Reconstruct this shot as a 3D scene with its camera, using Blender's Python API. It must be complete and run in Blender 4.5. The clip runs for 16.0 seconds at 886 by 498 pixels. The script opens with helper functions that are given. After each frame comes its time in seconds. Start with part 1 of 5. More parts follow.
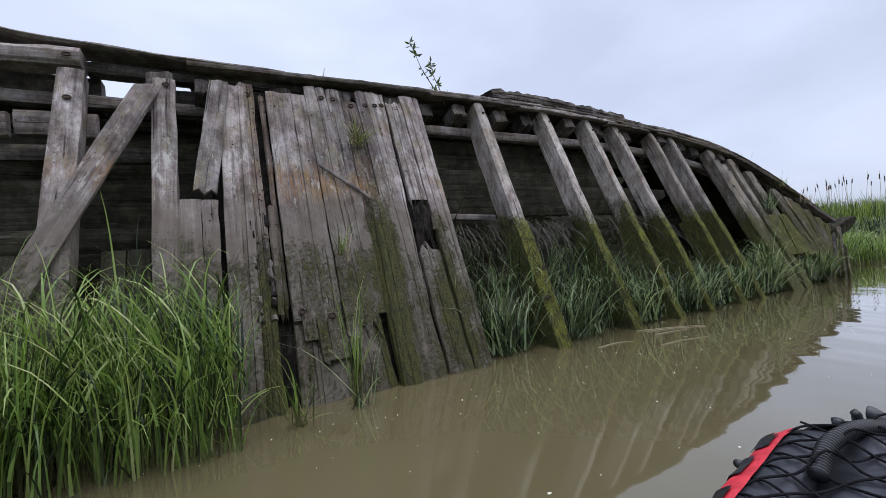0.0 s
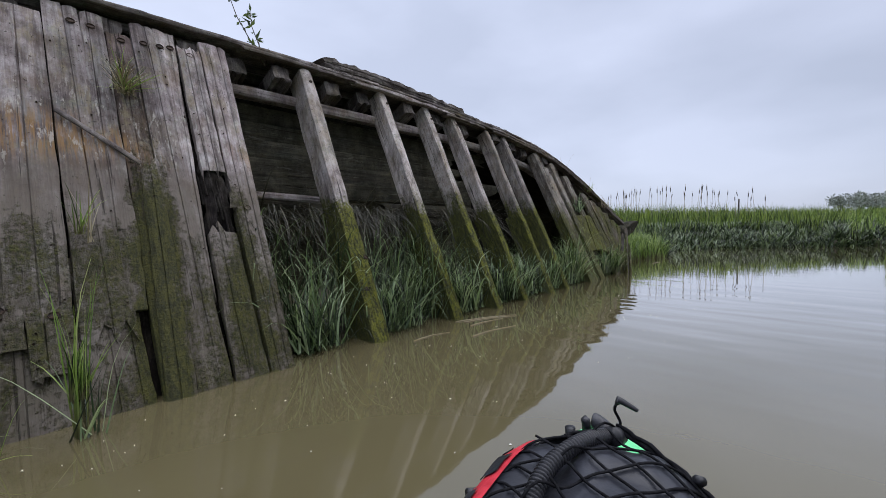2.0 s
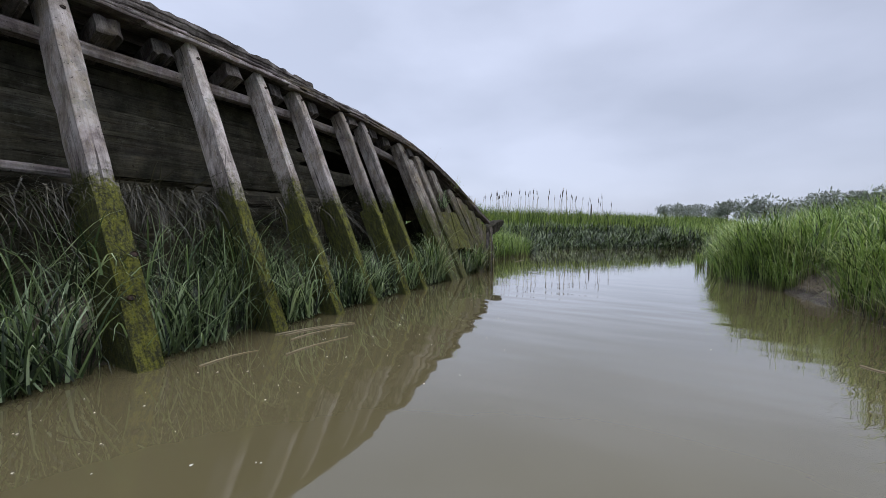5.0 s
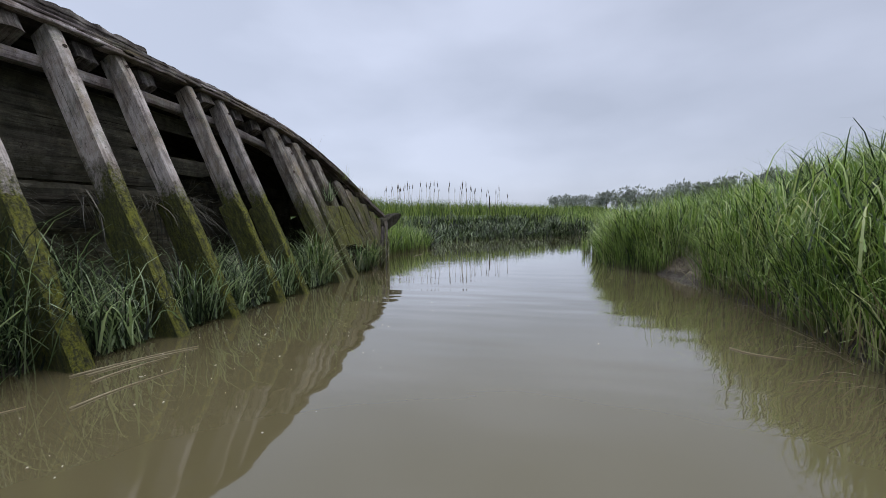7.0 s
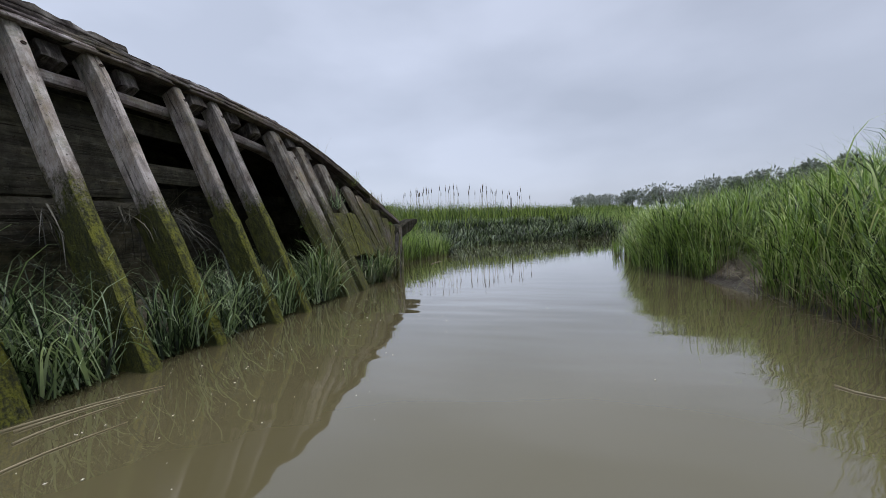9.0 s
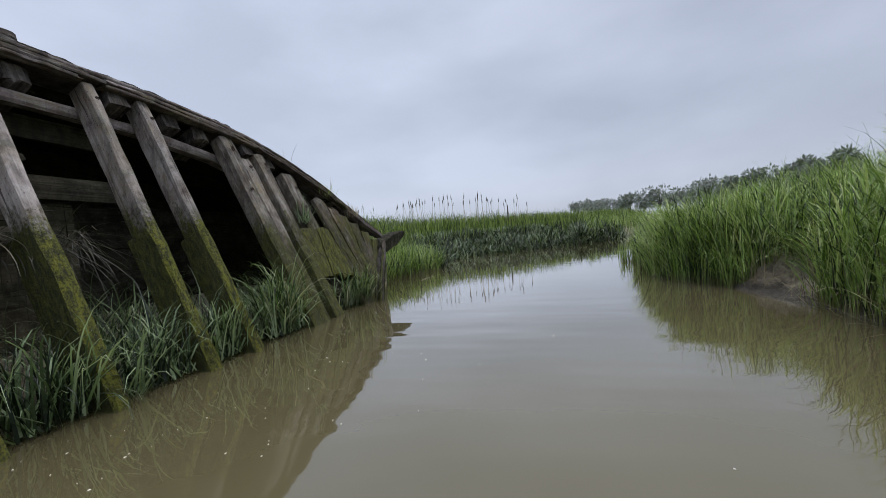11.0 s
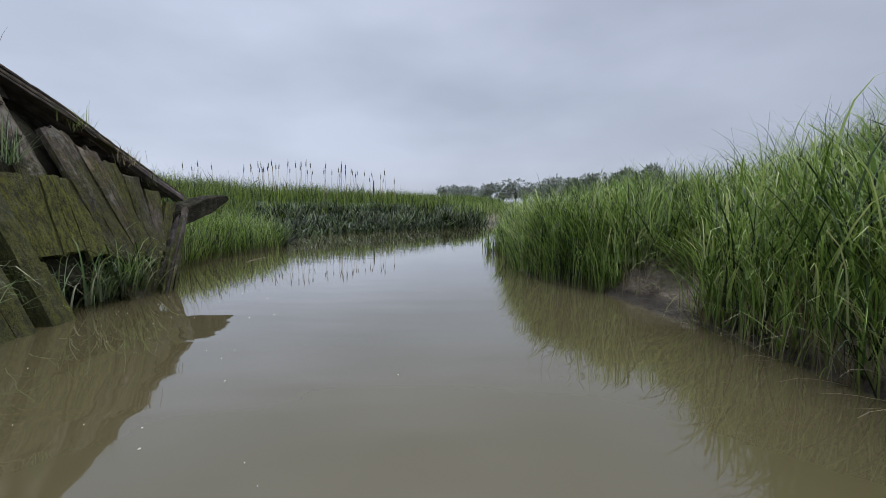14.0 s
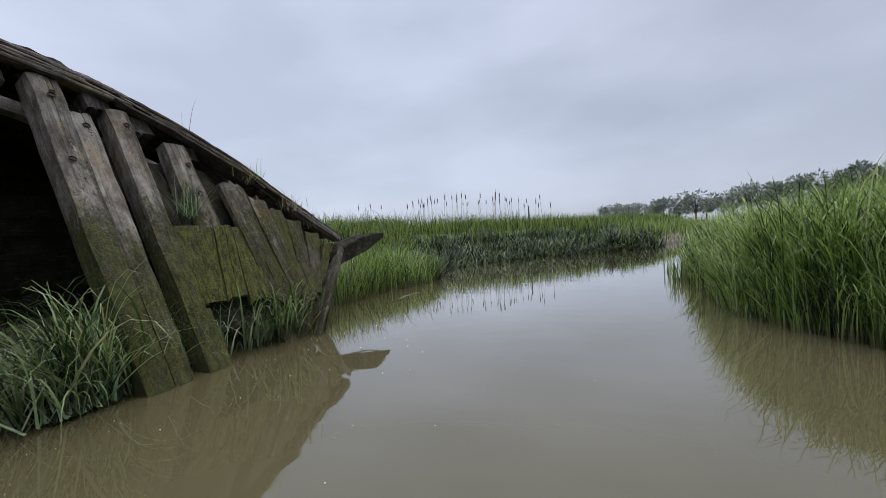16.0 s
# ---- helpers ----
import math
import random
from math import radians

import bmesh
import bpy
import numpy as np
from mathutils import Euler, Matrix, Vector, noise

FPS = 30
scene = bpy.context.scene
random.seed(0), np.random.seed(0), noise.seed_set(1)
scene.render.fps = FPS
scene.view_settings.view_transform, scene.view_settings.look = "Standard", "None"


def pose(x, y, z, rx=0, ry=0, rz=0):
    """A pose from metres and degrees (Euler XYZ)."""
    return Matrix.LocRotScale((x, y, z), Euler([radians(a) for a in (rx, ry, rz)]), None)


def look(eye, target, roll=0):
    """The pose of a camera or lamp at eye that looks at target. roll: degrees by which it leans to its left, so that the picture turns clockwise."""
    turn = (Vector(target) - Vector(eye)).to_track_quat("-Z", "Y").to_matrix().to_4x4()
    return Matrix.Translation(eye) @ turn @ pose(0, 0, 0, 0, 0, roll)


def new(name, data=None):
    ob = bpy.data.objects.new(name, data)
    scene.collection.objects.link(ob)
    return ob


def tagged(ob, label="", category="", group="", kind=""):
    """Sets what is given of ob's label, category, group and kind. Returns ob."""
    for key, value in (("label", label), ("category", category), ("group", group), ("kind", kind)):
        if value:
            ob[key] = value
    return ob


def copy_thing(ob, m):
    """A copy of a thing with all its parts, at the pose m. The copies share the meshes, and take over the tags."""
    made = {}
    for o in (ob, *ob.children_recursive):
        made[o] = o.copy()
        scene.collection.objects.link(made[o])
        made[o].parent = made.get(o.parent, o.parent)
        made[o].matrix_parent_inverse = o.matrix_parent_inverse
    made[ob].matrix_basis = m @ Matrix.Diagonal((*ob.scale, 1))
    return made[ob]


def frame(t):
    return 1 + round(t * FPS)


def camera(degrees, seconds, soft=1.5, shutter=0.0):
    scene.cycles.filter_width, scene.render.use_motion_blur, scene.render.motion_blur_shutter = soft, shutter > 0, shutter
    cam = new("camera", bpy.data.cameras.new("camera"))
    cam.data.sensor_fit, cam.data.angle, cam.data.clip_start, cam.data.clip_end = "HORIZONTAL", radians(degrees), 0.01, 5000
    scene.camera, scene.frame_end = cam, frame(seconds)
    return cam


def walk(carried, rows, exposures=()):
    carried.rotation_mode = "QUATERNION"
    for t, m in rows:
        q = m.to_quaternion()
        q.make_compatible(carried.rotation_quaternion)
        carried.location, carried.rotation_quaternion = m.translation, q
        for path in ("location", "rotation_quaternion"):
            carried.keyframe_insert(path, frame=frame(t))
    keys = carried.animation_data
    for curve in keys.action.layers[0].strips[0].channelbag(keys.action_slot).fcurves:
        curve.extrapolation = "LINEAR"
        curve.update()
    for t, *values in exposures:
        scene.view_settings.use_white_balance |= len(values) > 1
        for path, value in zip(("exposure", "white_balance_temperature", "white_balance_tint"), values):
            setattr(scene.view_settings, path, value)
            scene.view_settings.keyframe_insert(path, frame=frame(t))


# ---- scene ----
cam = camera(94.4, 16.0, soft=0.45)
METRES, EYE, TILT, LEAN, TURN = 4.9, 0.885, -0.43, 3.86, -29.0
ROWS = [
    (0.0, 0.0, 0.0, 0.0, 0.0, 0.0, -0.0),
    (0.5, 0.0134, 0.0097, 0.0023, -5.03, 0.52, -2.48),
    (1.0, 0.0344, 0.024, 0.0006, -12.38, 0.82, -3.73),
    (1.5, 0.0558, 0.0345, 0.0021, -16.34, 0.09, -2.52),
    (2.0, 0.0749, 0.0445, 0.0032, -19.29, -1.47, -2.5),
    (2.5, 0.0834, 0.0497, 0.0088, -18.45, -0.83, -1.08),
    (3.0, 0.1059, 0.0584, 0.0085, -17.85, -0.41, -0.26),
    (3.5, 0.1192, 0.0726, 0.0072, -17.8, -0.3, -3.45),
    (4.0, 0.1425, 0.085, 0.0075, -22.79, -0.3, -3.99),
    (4.5, 0.1722, 0.0956, 0.0096, -29.58, -0.28, -4.36),
    (5.0, 0.2003, 0.1066, 0.0073, -35.03, -1.15, -3.75),
    (7.5, 0.3171, 0.1578, 0.0162, -48.88, -1.28, -1.89),
    (8.0, 0.3388, 0.1747, 0.0158, -48.5, -1.28, -2.7),
    (8.5, 0.3588, 0.1906, 0.0218, -45.93, -1.47, -1.27),
    (11.0, 0.518, 0.2935, 0.0296, -44.91, 0.63, 2.18),
    (11.5, 0.558, 0.3115, 0.0327, -51.69, 0.86, 2.5),
    (12.0, 0.597, 0.3326, 0.0327, -56.93, 0.62, 1.9),
    (12.5, 0.6374, 0.352, 0.0321, -61.74, -1.39, -1.11),
    (13.0, 0.6729, 0.3744, 0.0356, -63.54, -2.37, -4.24),
    (13.5, 0.7069, 0.3933, 0.0397, -64.22, -2.48, -4.27),
    (14.0, 0.7416, 0.4089, 0.0409, -63.25, -2.51, -1.95),
    (14.5, 0.7737, 0.4243, 0.0459, -61.13, -1.55, 0.84),
    (15.0, 0.8046, 0.4458, 0.0489, -56.15, -0.7, 1.28),
    (15.5, 0.8346, 0.4638, 0.0522, -49.89, 0.28, 1.77),
    (16.0, 0.862, 0.4843, 0.0529, -41.45, 0.89, 0.56),
]
walk(cam, [(t, pose(0, 0, EYE, TILT, LEAN, TURN) @ pose(METRES * x, METRES * y, METRES * z, 90 + pitch, roll, yaw)) for t, x, y, z, yaw, pitch, roll in ROWS], exposures=[(0.0, 0.46, 6320, 12), (1.0, 0.37, 6360, 12), (5.0, 0.36, 6400, 12), (8.0, 0.28, 6500, 10), (11.0, 0.22, 6500, 9.5), (14.0, 0.15, 6480, 9.5), (15.0, 0.10, 6480, 9.5), (16.0, 0.23, 6500, 10)])

# ---- world and light: overcast sky ----
scene.view_settings.exposure = 0.0


def world_sky():
    w = bpy.data.worlds.new("overcast_sky")
    scene.world = w
    w.use_nodes = True
    nt = w.node_tree
    nt.nodes.clear()
    out = nt.nodes.new("ShaderNodeOutputWorld")
    bg = nt.nodes.new("ShaderNodeBackground")
    bg.inputs["Strength"].default_value = 0.87
    tc = nt.nodes.new("ShaderNodeTexCoord")
    mp = nt.nodes.new("ShaderNodeMapping")
    mp.inputs["Scale"].default_value = (1.0, 1.0, 2.6)
    nz = nt.nodes.new("ShaderNodeTexNoise")
    nz.inputs["Scale"].default_value, nz.inputs["Detail"].default_value = 2.3, 5.0
    nz.inputs["Roughness"].default_value = 0.45
    ramp = nt.nodes.new("ShaderNodeValToRGB")
    ramp.color_ramp.elements[0].position, ramp.color_ramp.elements[0].color = 0.34, (0.485, 0.535, 0.66, 1)
    ramp.color_ramp.elements[1].position, ramp.color_ramp.elements[1].color = 0.66, (0.615, 0.67, 0.82, 1)
    sky = nt.nodes.new("ShaderNodeTexSky")
    sky.sky_type, sky.sun_disc = "NISHITA", False
    sky.sun_elevation, sky.sun_rotation = radians(74), radians(126)
    dim = nt.nodes.new("ShaderNodeVectorMath")
    dim.operation = "SCALE"
    dim.inputs["Scale"].default_value = 0.10
    mix = nt.nodes.new("ShaderNodeMix")
    mix.data_type = "RGBA"
    mix.inputs["Factor"].default_value = 0.88
    k = nt.links.new
    k(tc.outputs["Generated"], mp.inputs["Vector"])
    k(mp.outputs["Vector"], nz.inputs["Vector"])
    k(nz.outputs["Fac"], ramp.inputs["Fac"])
    k(sky.outputs["Color"], dim.inputs[0])
    k(dim.outputs["Vector"], mix.inputs["A"])
    k(ramp.outputs["Color"], mix.inputs["B"])
    sep = nt.nodes.new("ShaderNodeSeparateXYZ")
    up = nt.nodes.new("ShaderNodeMapRange")
    up.interpolation_type = "SMOOTHSTEP"
    for key, v in (("From Min", 0.40), ("From Max", 1.0), ("To Min", 1.0), ("To Max", 2.1)):
        up.inputs[key].default_value = v
    glow = nt.nodes.new("ShaderNodeVectorMath")
    glow.operation = "SCALE"
    k(tc.outputs["Generated"], sep.inputs[0])
    k(sep.outputs["Z"], up.inputs["Value"])
    k(mix.outputs["Result"], glow.inputs[0])
    side = nt.nodes.new("ShaderNodeMath")
    side.operation = "MULTIPLY_ADD"
    side.inputs[1].default_value, side.inputs[2].default_value = 0.24, 0.985
    both = nt.nodes.new("ShaderNodeMath")
    both.operation = "MULTIPLY"
    k(sep.outputs["Y"], side.inputs[0])
    k(side.outputs[0], both.inputs[0])
    k(up.outputs["Result"], both.inputs[1])
    k(both.outputs[0], glow.inputs["Scale"])
    k(glow.outputs["Vector"], bg.inputs["Color"])
    k(bg.outputs["Background"], out.inputs["Surface"])


world_sky()
lamp = bpy.data.lights.new("sun", "SUN")
lamp.energy, lamp.angle, lamp.color = 1.5, radians(75), (1.0, 0.97, 0.93)
sun = new("sun", lamp)
sun.matrix_world = look((0, 0, 30), (-7, 5, 0))


# ---- materials ----
class Tree:
    """A small helper for node materials."""

    def __init__(self, name):
        self.mat = bpy.data.materials.new(name)
        self.mat.use_nodes = True
        self.nt = self.mat.node_tree
        self.nt.nodes.clear()
        self.out = self.add("ShaderNodeOutputMaterial")

    def add(self, kind, **ins):
        n = self.nt.nodes.new(kind)
        for key, v in ins.items():
            self.put(n, key, v)
        return n

    def put(self, n, key, v):
        s = n.inputs[key.replace("_", " ")]
        if isinstance(v, bpy.types.NodeSocket):
            self.nt.links.new(v, s)
        else:
            s.default_value = v

    def noise(self, vec, scale, detail=4.0, rough=0.55):
        n = self.add("ShaderNodeTexNoise", Scale=scale, Detail=detail, Roughness=rough)
        if vec is not None:
            self.nt.links.new(vec, n.inputs["Vector"])
        return n.outputs["Fac"]

    def math(self, op, a, b=0.0, clamp=False):
        n = self.add("ShaderNodeMath")
        n.operation, n.use_clamp = op, clamp
        for i, v in enumerate((a, b)):
            if isinstance(v, bpy.types.NodeSocket):
                self.nt.links.new(v, n.inputs[i])
            else:
                n.inputs[i].default_value = v
        return n.outputs[0]

    def scaled(self, vec, s):
        n = self.add("ShaderNodeVectorMath")
        n.operation = "MULTIPLY"
        self.nt.links.new(vec, n.inputs[0])
        n.inputs[1].default_value = s
        return n.outputs[0]

    def span(self, v, a, b):
        n = self.add("ShaderNodeMapRange")
        n.interpolation_type = "SMOOTHSTEP"
        self.nt.links.new(v, n.inputs["Value"])
        n.inputs["From Min"].default_value, n.inputs["From Max"].default_value = a, b
        return n.outputs["Result"]

    def ramp(self, v, stops):
        n = self.add("ShaderNodeValToRGB")
        e = n.color_ramp.elements
        while len(e) < len(stops):
            e.new(0.5)
        for el, (p, c) in zip(e, stops):
            el.position, el.color = p, (*c, 1)
        self.nt.links.new(v, n.inputs["Fac"])
        return n.outputs["Color"]

    def mix(self, f, a, b, how="MIX"):
        n = self.add("ShaderNodeMix")
        n.data_type, n.blend_type = "RGBA", how
        for s, v in ((n.inputs["Factor"], f), (n.inputs["A"], a), (n.inputs["B"], b)):
            if isinstance(v, bpy.types.NodeSocket):
                self.nt.links.new(v, s)
            else:
                s.default_value = v if isinstance(v, float) else (*v, 1)
        return n.outputs["Result"]

    def bump(self, h, strength, distance, normal=None):
        n = self.add("ShaderNodeBump", Height=h, Strength=strength, Distance=distance)
        if normal is not None:
            self.nt.links.new(normal, n.inputs["Normal"])
        return n.outputs["Normal"]

    def surface(self, colour, rough=0.8, normal=None, **more):
        p = self.add("ShaderNodeBsdfPrincipled", Roughness=rough)
        self.put(p, "Base Color", colour if isinstance(colour, bpy.types.NodeSocket) else (*colour, 1))
        if normal is not None:
            self.nt.links.new(normal, p.inputs["Normal"])
        for key, v in more.items():
            self.put(p, key, v)
        self.nt.links.new(p.outputs[0], self.out.inputs["Surface"])
        return self.mat


def wood(name, stops, moss_top=None, moss_soft=0.5, moss_cap=0.1, tide=False, brown=0.35, spec=0.25, mottle=1.0, moss=(0.092, 0.092, 0.017)):
    """Weathered timber: grain along the piece, cracks, stains, and moss up to a height."""
    t = Tree(name)
    uv = t.add("ShaderNodeUVMap").outputs["UV"]
    info = t.add("ShaderNodeObjectInfo").outputs["Random"]
    pos = t.add("ShaderNodeNewGeometry").outputs["Position"]
    sep = t.add("ShaderNodeSeparateXYZ")
    t.nt.links.new(pos, sep.inputs[0])
    z = sep.outputs["Z"]
    shift = t.add("ShaderNodeCombineXYZ", X=t.math("MULTIPLY", info, 37.0), Y=t.math("MULTIPLY", info, 91.0))
    add = t.add("ShaderNodeVectorMath")
    t.nt.links.new(uv, add.inputs[0])
    t.nt.links.new(shift.outputs[0], add.inputs[1])
    g = add.outputs[0]
    fine = t.noise(t.scaled(g, (80, 2.6, 1)), 1.0, 6, 0.7)
    broad = t.noise(t.scaled(g, (11, 2.0, 1)), 1.0, 7, 0.7)
    blot = t.noise(pos, 3.1, 5, 0.65)
    speck = t.noise(pos, 38.0, 4, 0.7)
    v = t.math("ADD", t.math("ADD", t.math("MULTIPLY", fine, 0.32), t.math("MULTIPLY", broad, 0.30)), t.math("SUBTRACT", t.math("MULTIPLY", t.noise(t.scaled(pos, (1, 1, 0.55)), 7.0, 8, 0.7), 0.80), 0.21))
    col = t.ramp(v, stops)
    col = t.mix(t.math("MULTIPLY", t.span(blot, 0.45, 0.7), brown * mottle), col, (0.21, 0.13, 0.085))
    other = t.math("FRACT", t.math("MULTIPLY", info, 7.31))
    col = t.mix(t.math("MULTIPLY", other, 0.38 * mottle), col, t.mix(t.span(blot, 0.4, 0.6), (0.235, 0.185, 0.195), (0.19, 0.165, 0.11)))
    each = t.math("ADD", t.math("MULTIPLY", info, 0.60), 0.68)
    tone = t.add("ShaderNodeCombineXYZ", X=each, Y=each, Z=each)
    col = t.mix(1.0, col, tone.outputs[0], "MULTIPLY")
    lichen = t.math("MULTIPLY", t.span(t.noise(pos, 5.3, 8, 0.8), 0.52, 0.62), 0.62 * mottle)
    col = t.mix(lichen, col, t.mix(t.span(speck, 0.4, 0.6), (0.26, 0.25, 0.175), (0.16, 0.16, 0.15)))
    pale = t.math("MULTIPLY", t.span(t.noise(t.scaled(g, (22, 3.0, 1)), 1.0, 6, 0.7), 0.59, 0.67), 0.8 * mottle)
    col = t.mix(pale, col, (0.40, 0.38, 0.34))
    ochre = t.math("MULTIPLY", t.span(t.noise(t.scaled(g, (9, 3.2, 1)), 1.0, 7, 0.75), 0.52, 0.64), 0.56 * mottle)
    col = t.mix(ochre, col, (0.25, 0.205, 0.115))
    teal = t.math("MULTIPLY", t.span(t.noise(t.scaled(g, (7, 2.1, 1)), 1.0, 7, 0.72), 0.54, 0.66), 0.45 * mottle)
    col = t.mix(teal, col, (0.27, 0.275, 0.26))
    drip = t.span(t.noise(t.scaled(g, (19, 0.5, 1)), 1.0, 5, 0.65), 0.50, 0.66)
    col = t.mix(t.math("MULTIPLY", drip, 0.60), col, t.mix(0.22, (0.012, 0.009, 0.008), col))
    stain = t.math("MULTIPLY", t.span(t.noise(t.scaled(pos, (9.0, 9.0, 2.0)), 1.0, 7, 0.72), 0.47, 0.60), 0.48 * min(1.0, mottle))
    col = t.mix(stain, col, t.mix(0.25, (0.040, 0.032, 0.029), col))
    knot = t.math("MULTIPLY", t.span(t.noise(pos, 60.0, 2, 0.5), 0.66, 0.72), 0.75)
    col = t.mix(knot, col, (0.022, 0.016, 0.013))
    if tide:
        band = t.math("MULTIPLY", t.span(z, 1.20, 1.36), t.math("SUBTRACT", 1.0, t.span(z, 1.42, 1.66)))
        streak = t.span(t.noise(t.scaled(g, (55, 4, 1)), 1.0, 6, 0.75), 0.42, 0.60)
        bell = t.math("MULTIPLY", t.span(sep.outputs["X"], 0.30, 0.46), t.math("SUBTRACT", 1.0, t.span(sep.outputs["X"], 0.68, 0.95)))
        rare = t.span(t.math("ADD", t.noise(pos, 1.7, 2, 0.5), t.math("MULTIPLY", bell, 0.3)), 0.50, 0.68)
        col = t.mix(t.math("MULTIPLY", t.math("MULTIPLY", band, streak), t.math("MULTIPLY", rare, 0.85)), col, (0.27, 0.155, 0.062))
        fleck = t.math("MULTIPLY", t.math("MULTIPLY", t.span(z, 1.1, 1.3), t.math("SUBTRACT", 1.0, t.span(z, 1.6, 1.9))), t.span(t.noise(t.scaled(g, (26, 7, 1)), 1.0, 6, 0.75), 0.56, 0.63))
        col = t.mix(t.math("MULTIPLY", fleck, 0.7), col, (0.46, 0.43, 0.38))
        umber = t.math("MULTIPLY", t.span(z, 0.55, 1.05), t.math("SUBTRACT", 1.0, t.span(z, 1.15, 1.36)))
        col = t.mix(t.math("MULTIPLY", umber, t.math("ADD", t.math("MULTIPLY", t.span(blot, 0.35, 0.6), 0.4), 0.15)), col, (0.100, 0.075, 0.066))
        flake = t.math("MULTIPLY", t.span(sep.outputs["X"], -0.40, -0.34), t.math("SUBTRACT", 1.0, t.span(sep.outputs["X"], -0.20, -0.17)))
        flake = t.math("ADD", flake, t.math("MULTIPLY", t.span(sep.outputs["X"], 1.15, 1.20), t.math("SUBTRACT", 1.0, t.span(sep.outputs["X"], 1.27, 1.32))))
        flake = t.math("MULTIPLY", flake, t.math("MULTIPLY", t.span(z, 1.36, 1.46), t.math("SUBTRACT", 1.0, t.span(z, 1.60, 1.72))))
        flake = t.math("MULTIPLY", flake, t.span(t.noise(t.scaled(pos, (16, 16, 6)), 1.0, 5, 0.6), 0.53, 0.60))
        col = t.mix(t.math("MULTIPLY", flake, 0.65), col, (0.50, 0.49, 0.45))
        bronze = t.math("MULTIPLY", t.math("SUBTRACT", 1.0, t.span(z, 1.0, 1.5)), 0.30)
        col = t.mix(bronze, col, (0.146, 0.116, 0.086))
        silt = t.math("MULTIPLY", t.math("SUBTRACT", 1.0, t.span(z, 0.9, 1.45)), t.math("ADD", t.math("MULTIPLY", t.span(speck, 0.3, 0.6), 0.3), 0.36))
        col = t.mix(silt, col, (0.152, 0.134, 0.110))
        wet = t.math("MULTIPLY", t.math("SUBTRACT", 1.0, t.span(t.math("ADD", z, t.math("MULTIPLY", blot, 0.5)), 0.25, 1.05)), 0.42)
        col = t.mix(wet, col, (0.080, 0.068, 0.046))
    crack = t.math("SUBTRACT", 1.0, t.span(t.noise(t.scaled(g, (34, 0.9, 1)), 1.0, 4, 0.6), 0.335, 0.375))
    col = t.mix(t.math("MULTIPLY", crack, 0.75), col, (0.018, 0.014, 0.012))
    height = t.math("SUBTRACT", t.math("ADD", fine, t.math("MULTIPLY", broad, 0.7)), t.math("MULTIPLY", crack, 1.5))
    normal = t.bump(height, 0.7, 0.009)
    if moss_top is not None:
        n = t.math("ADD", t.math("MULTIPLY", blot, 0.9), t.math("ADD", t.math("MULTIPLY", speck, 1.1), t.math("MULTIPLY", t.noise(t.scaled(g, (16, 2.2, 1)), 1.0, 7, 0.75), 1.3)))
        level = t.math("MULTIPLY", t.math("SUBTRACT", moss_top, z), 1.0 / moss_soft)
        own = t.math("MULTIPLY", t.math("SUBTRACT", t.math("FRACT", t.math("MULTIPLY", info, 17.7)), 0.5), 0.24)
        m = t.math("ADD", t.math("ADD", n, -1.72 if tide else -1.65), t.math("MINIMUM", level, moss_cap))
        m = t.math("ADD", m, own if moss_cap < 0.5 else t.math("MULTIPLY", own, 1.6))
        if tide:
            xs = t.math("ADD", t.math("SUBTRACT", sep.outputs["X"], t.math("MULTIPLY", z, 0.09)), t.math("MULTIPLY", t.math("SUBTRACT", t.noise(pos, 4.5, 4, 0.6), 0.5), 0.30))
            for a, b, c, d, k in ((0.86, 0.97, 1.06, 1.17, 0.48), (1.36, 1.45, 1.54, 1.62, 0.32), (0.14, 0.20, 0.28, 0.34, 0.20)):
                m = t.math("ADD", m, t.math("MULTIPLY", t.math("MULTIPLY", t.span(xs, a, b), t.math("SUBTRACT", 1.0, t.span(xs, c, d))), k))
        film = 0.86 if moss_cap < 0.5 else 0.95
        mask = t.math("MULTIPLY", t.span(m, -0.24, 0.26), film)
        thick = t.math("ADD", t.math("MULTIPLY", t.noise(t.scaled(g, (30, 9, 1)), 1.0, 6, 0.72), 0.62), t.math("MULTIPLY", t.noise(pos, 75.0, 3, 0.7), 0.38))
        green = t.mix(t.span(thick, 0.41, 0.60), (0.030, 0.034, 0.009), moss)
        # flanks: darker moss, the shade on the rib sides put into its colour
        if moss_cap > 0.5 or not tide:
            across = t.add("ShaderNodeSeparateXYZ")
            t.nt.links.new(uv, across.inputs[0])
            flank = t.math("GREATER_THAN", across.outputs["X"], 0.69)
            flank_shade = t.mix(t.span(thick, 0.40, 0.66), (0.030, 0.036, 0.009), (0.118, 0.128, 0.018))
            green = t.mix(flank, green, flank_shade)
        col = t.mix(mask, col, green)
        normal = t.bump(t.math("MULTIPLY", mask, t.noise(pos, 60.0, 4, 0.75)), 1.0, 0.03, normal)
    return t.surface(col, 0.88, normal, Specular_IOR_Level=spec)


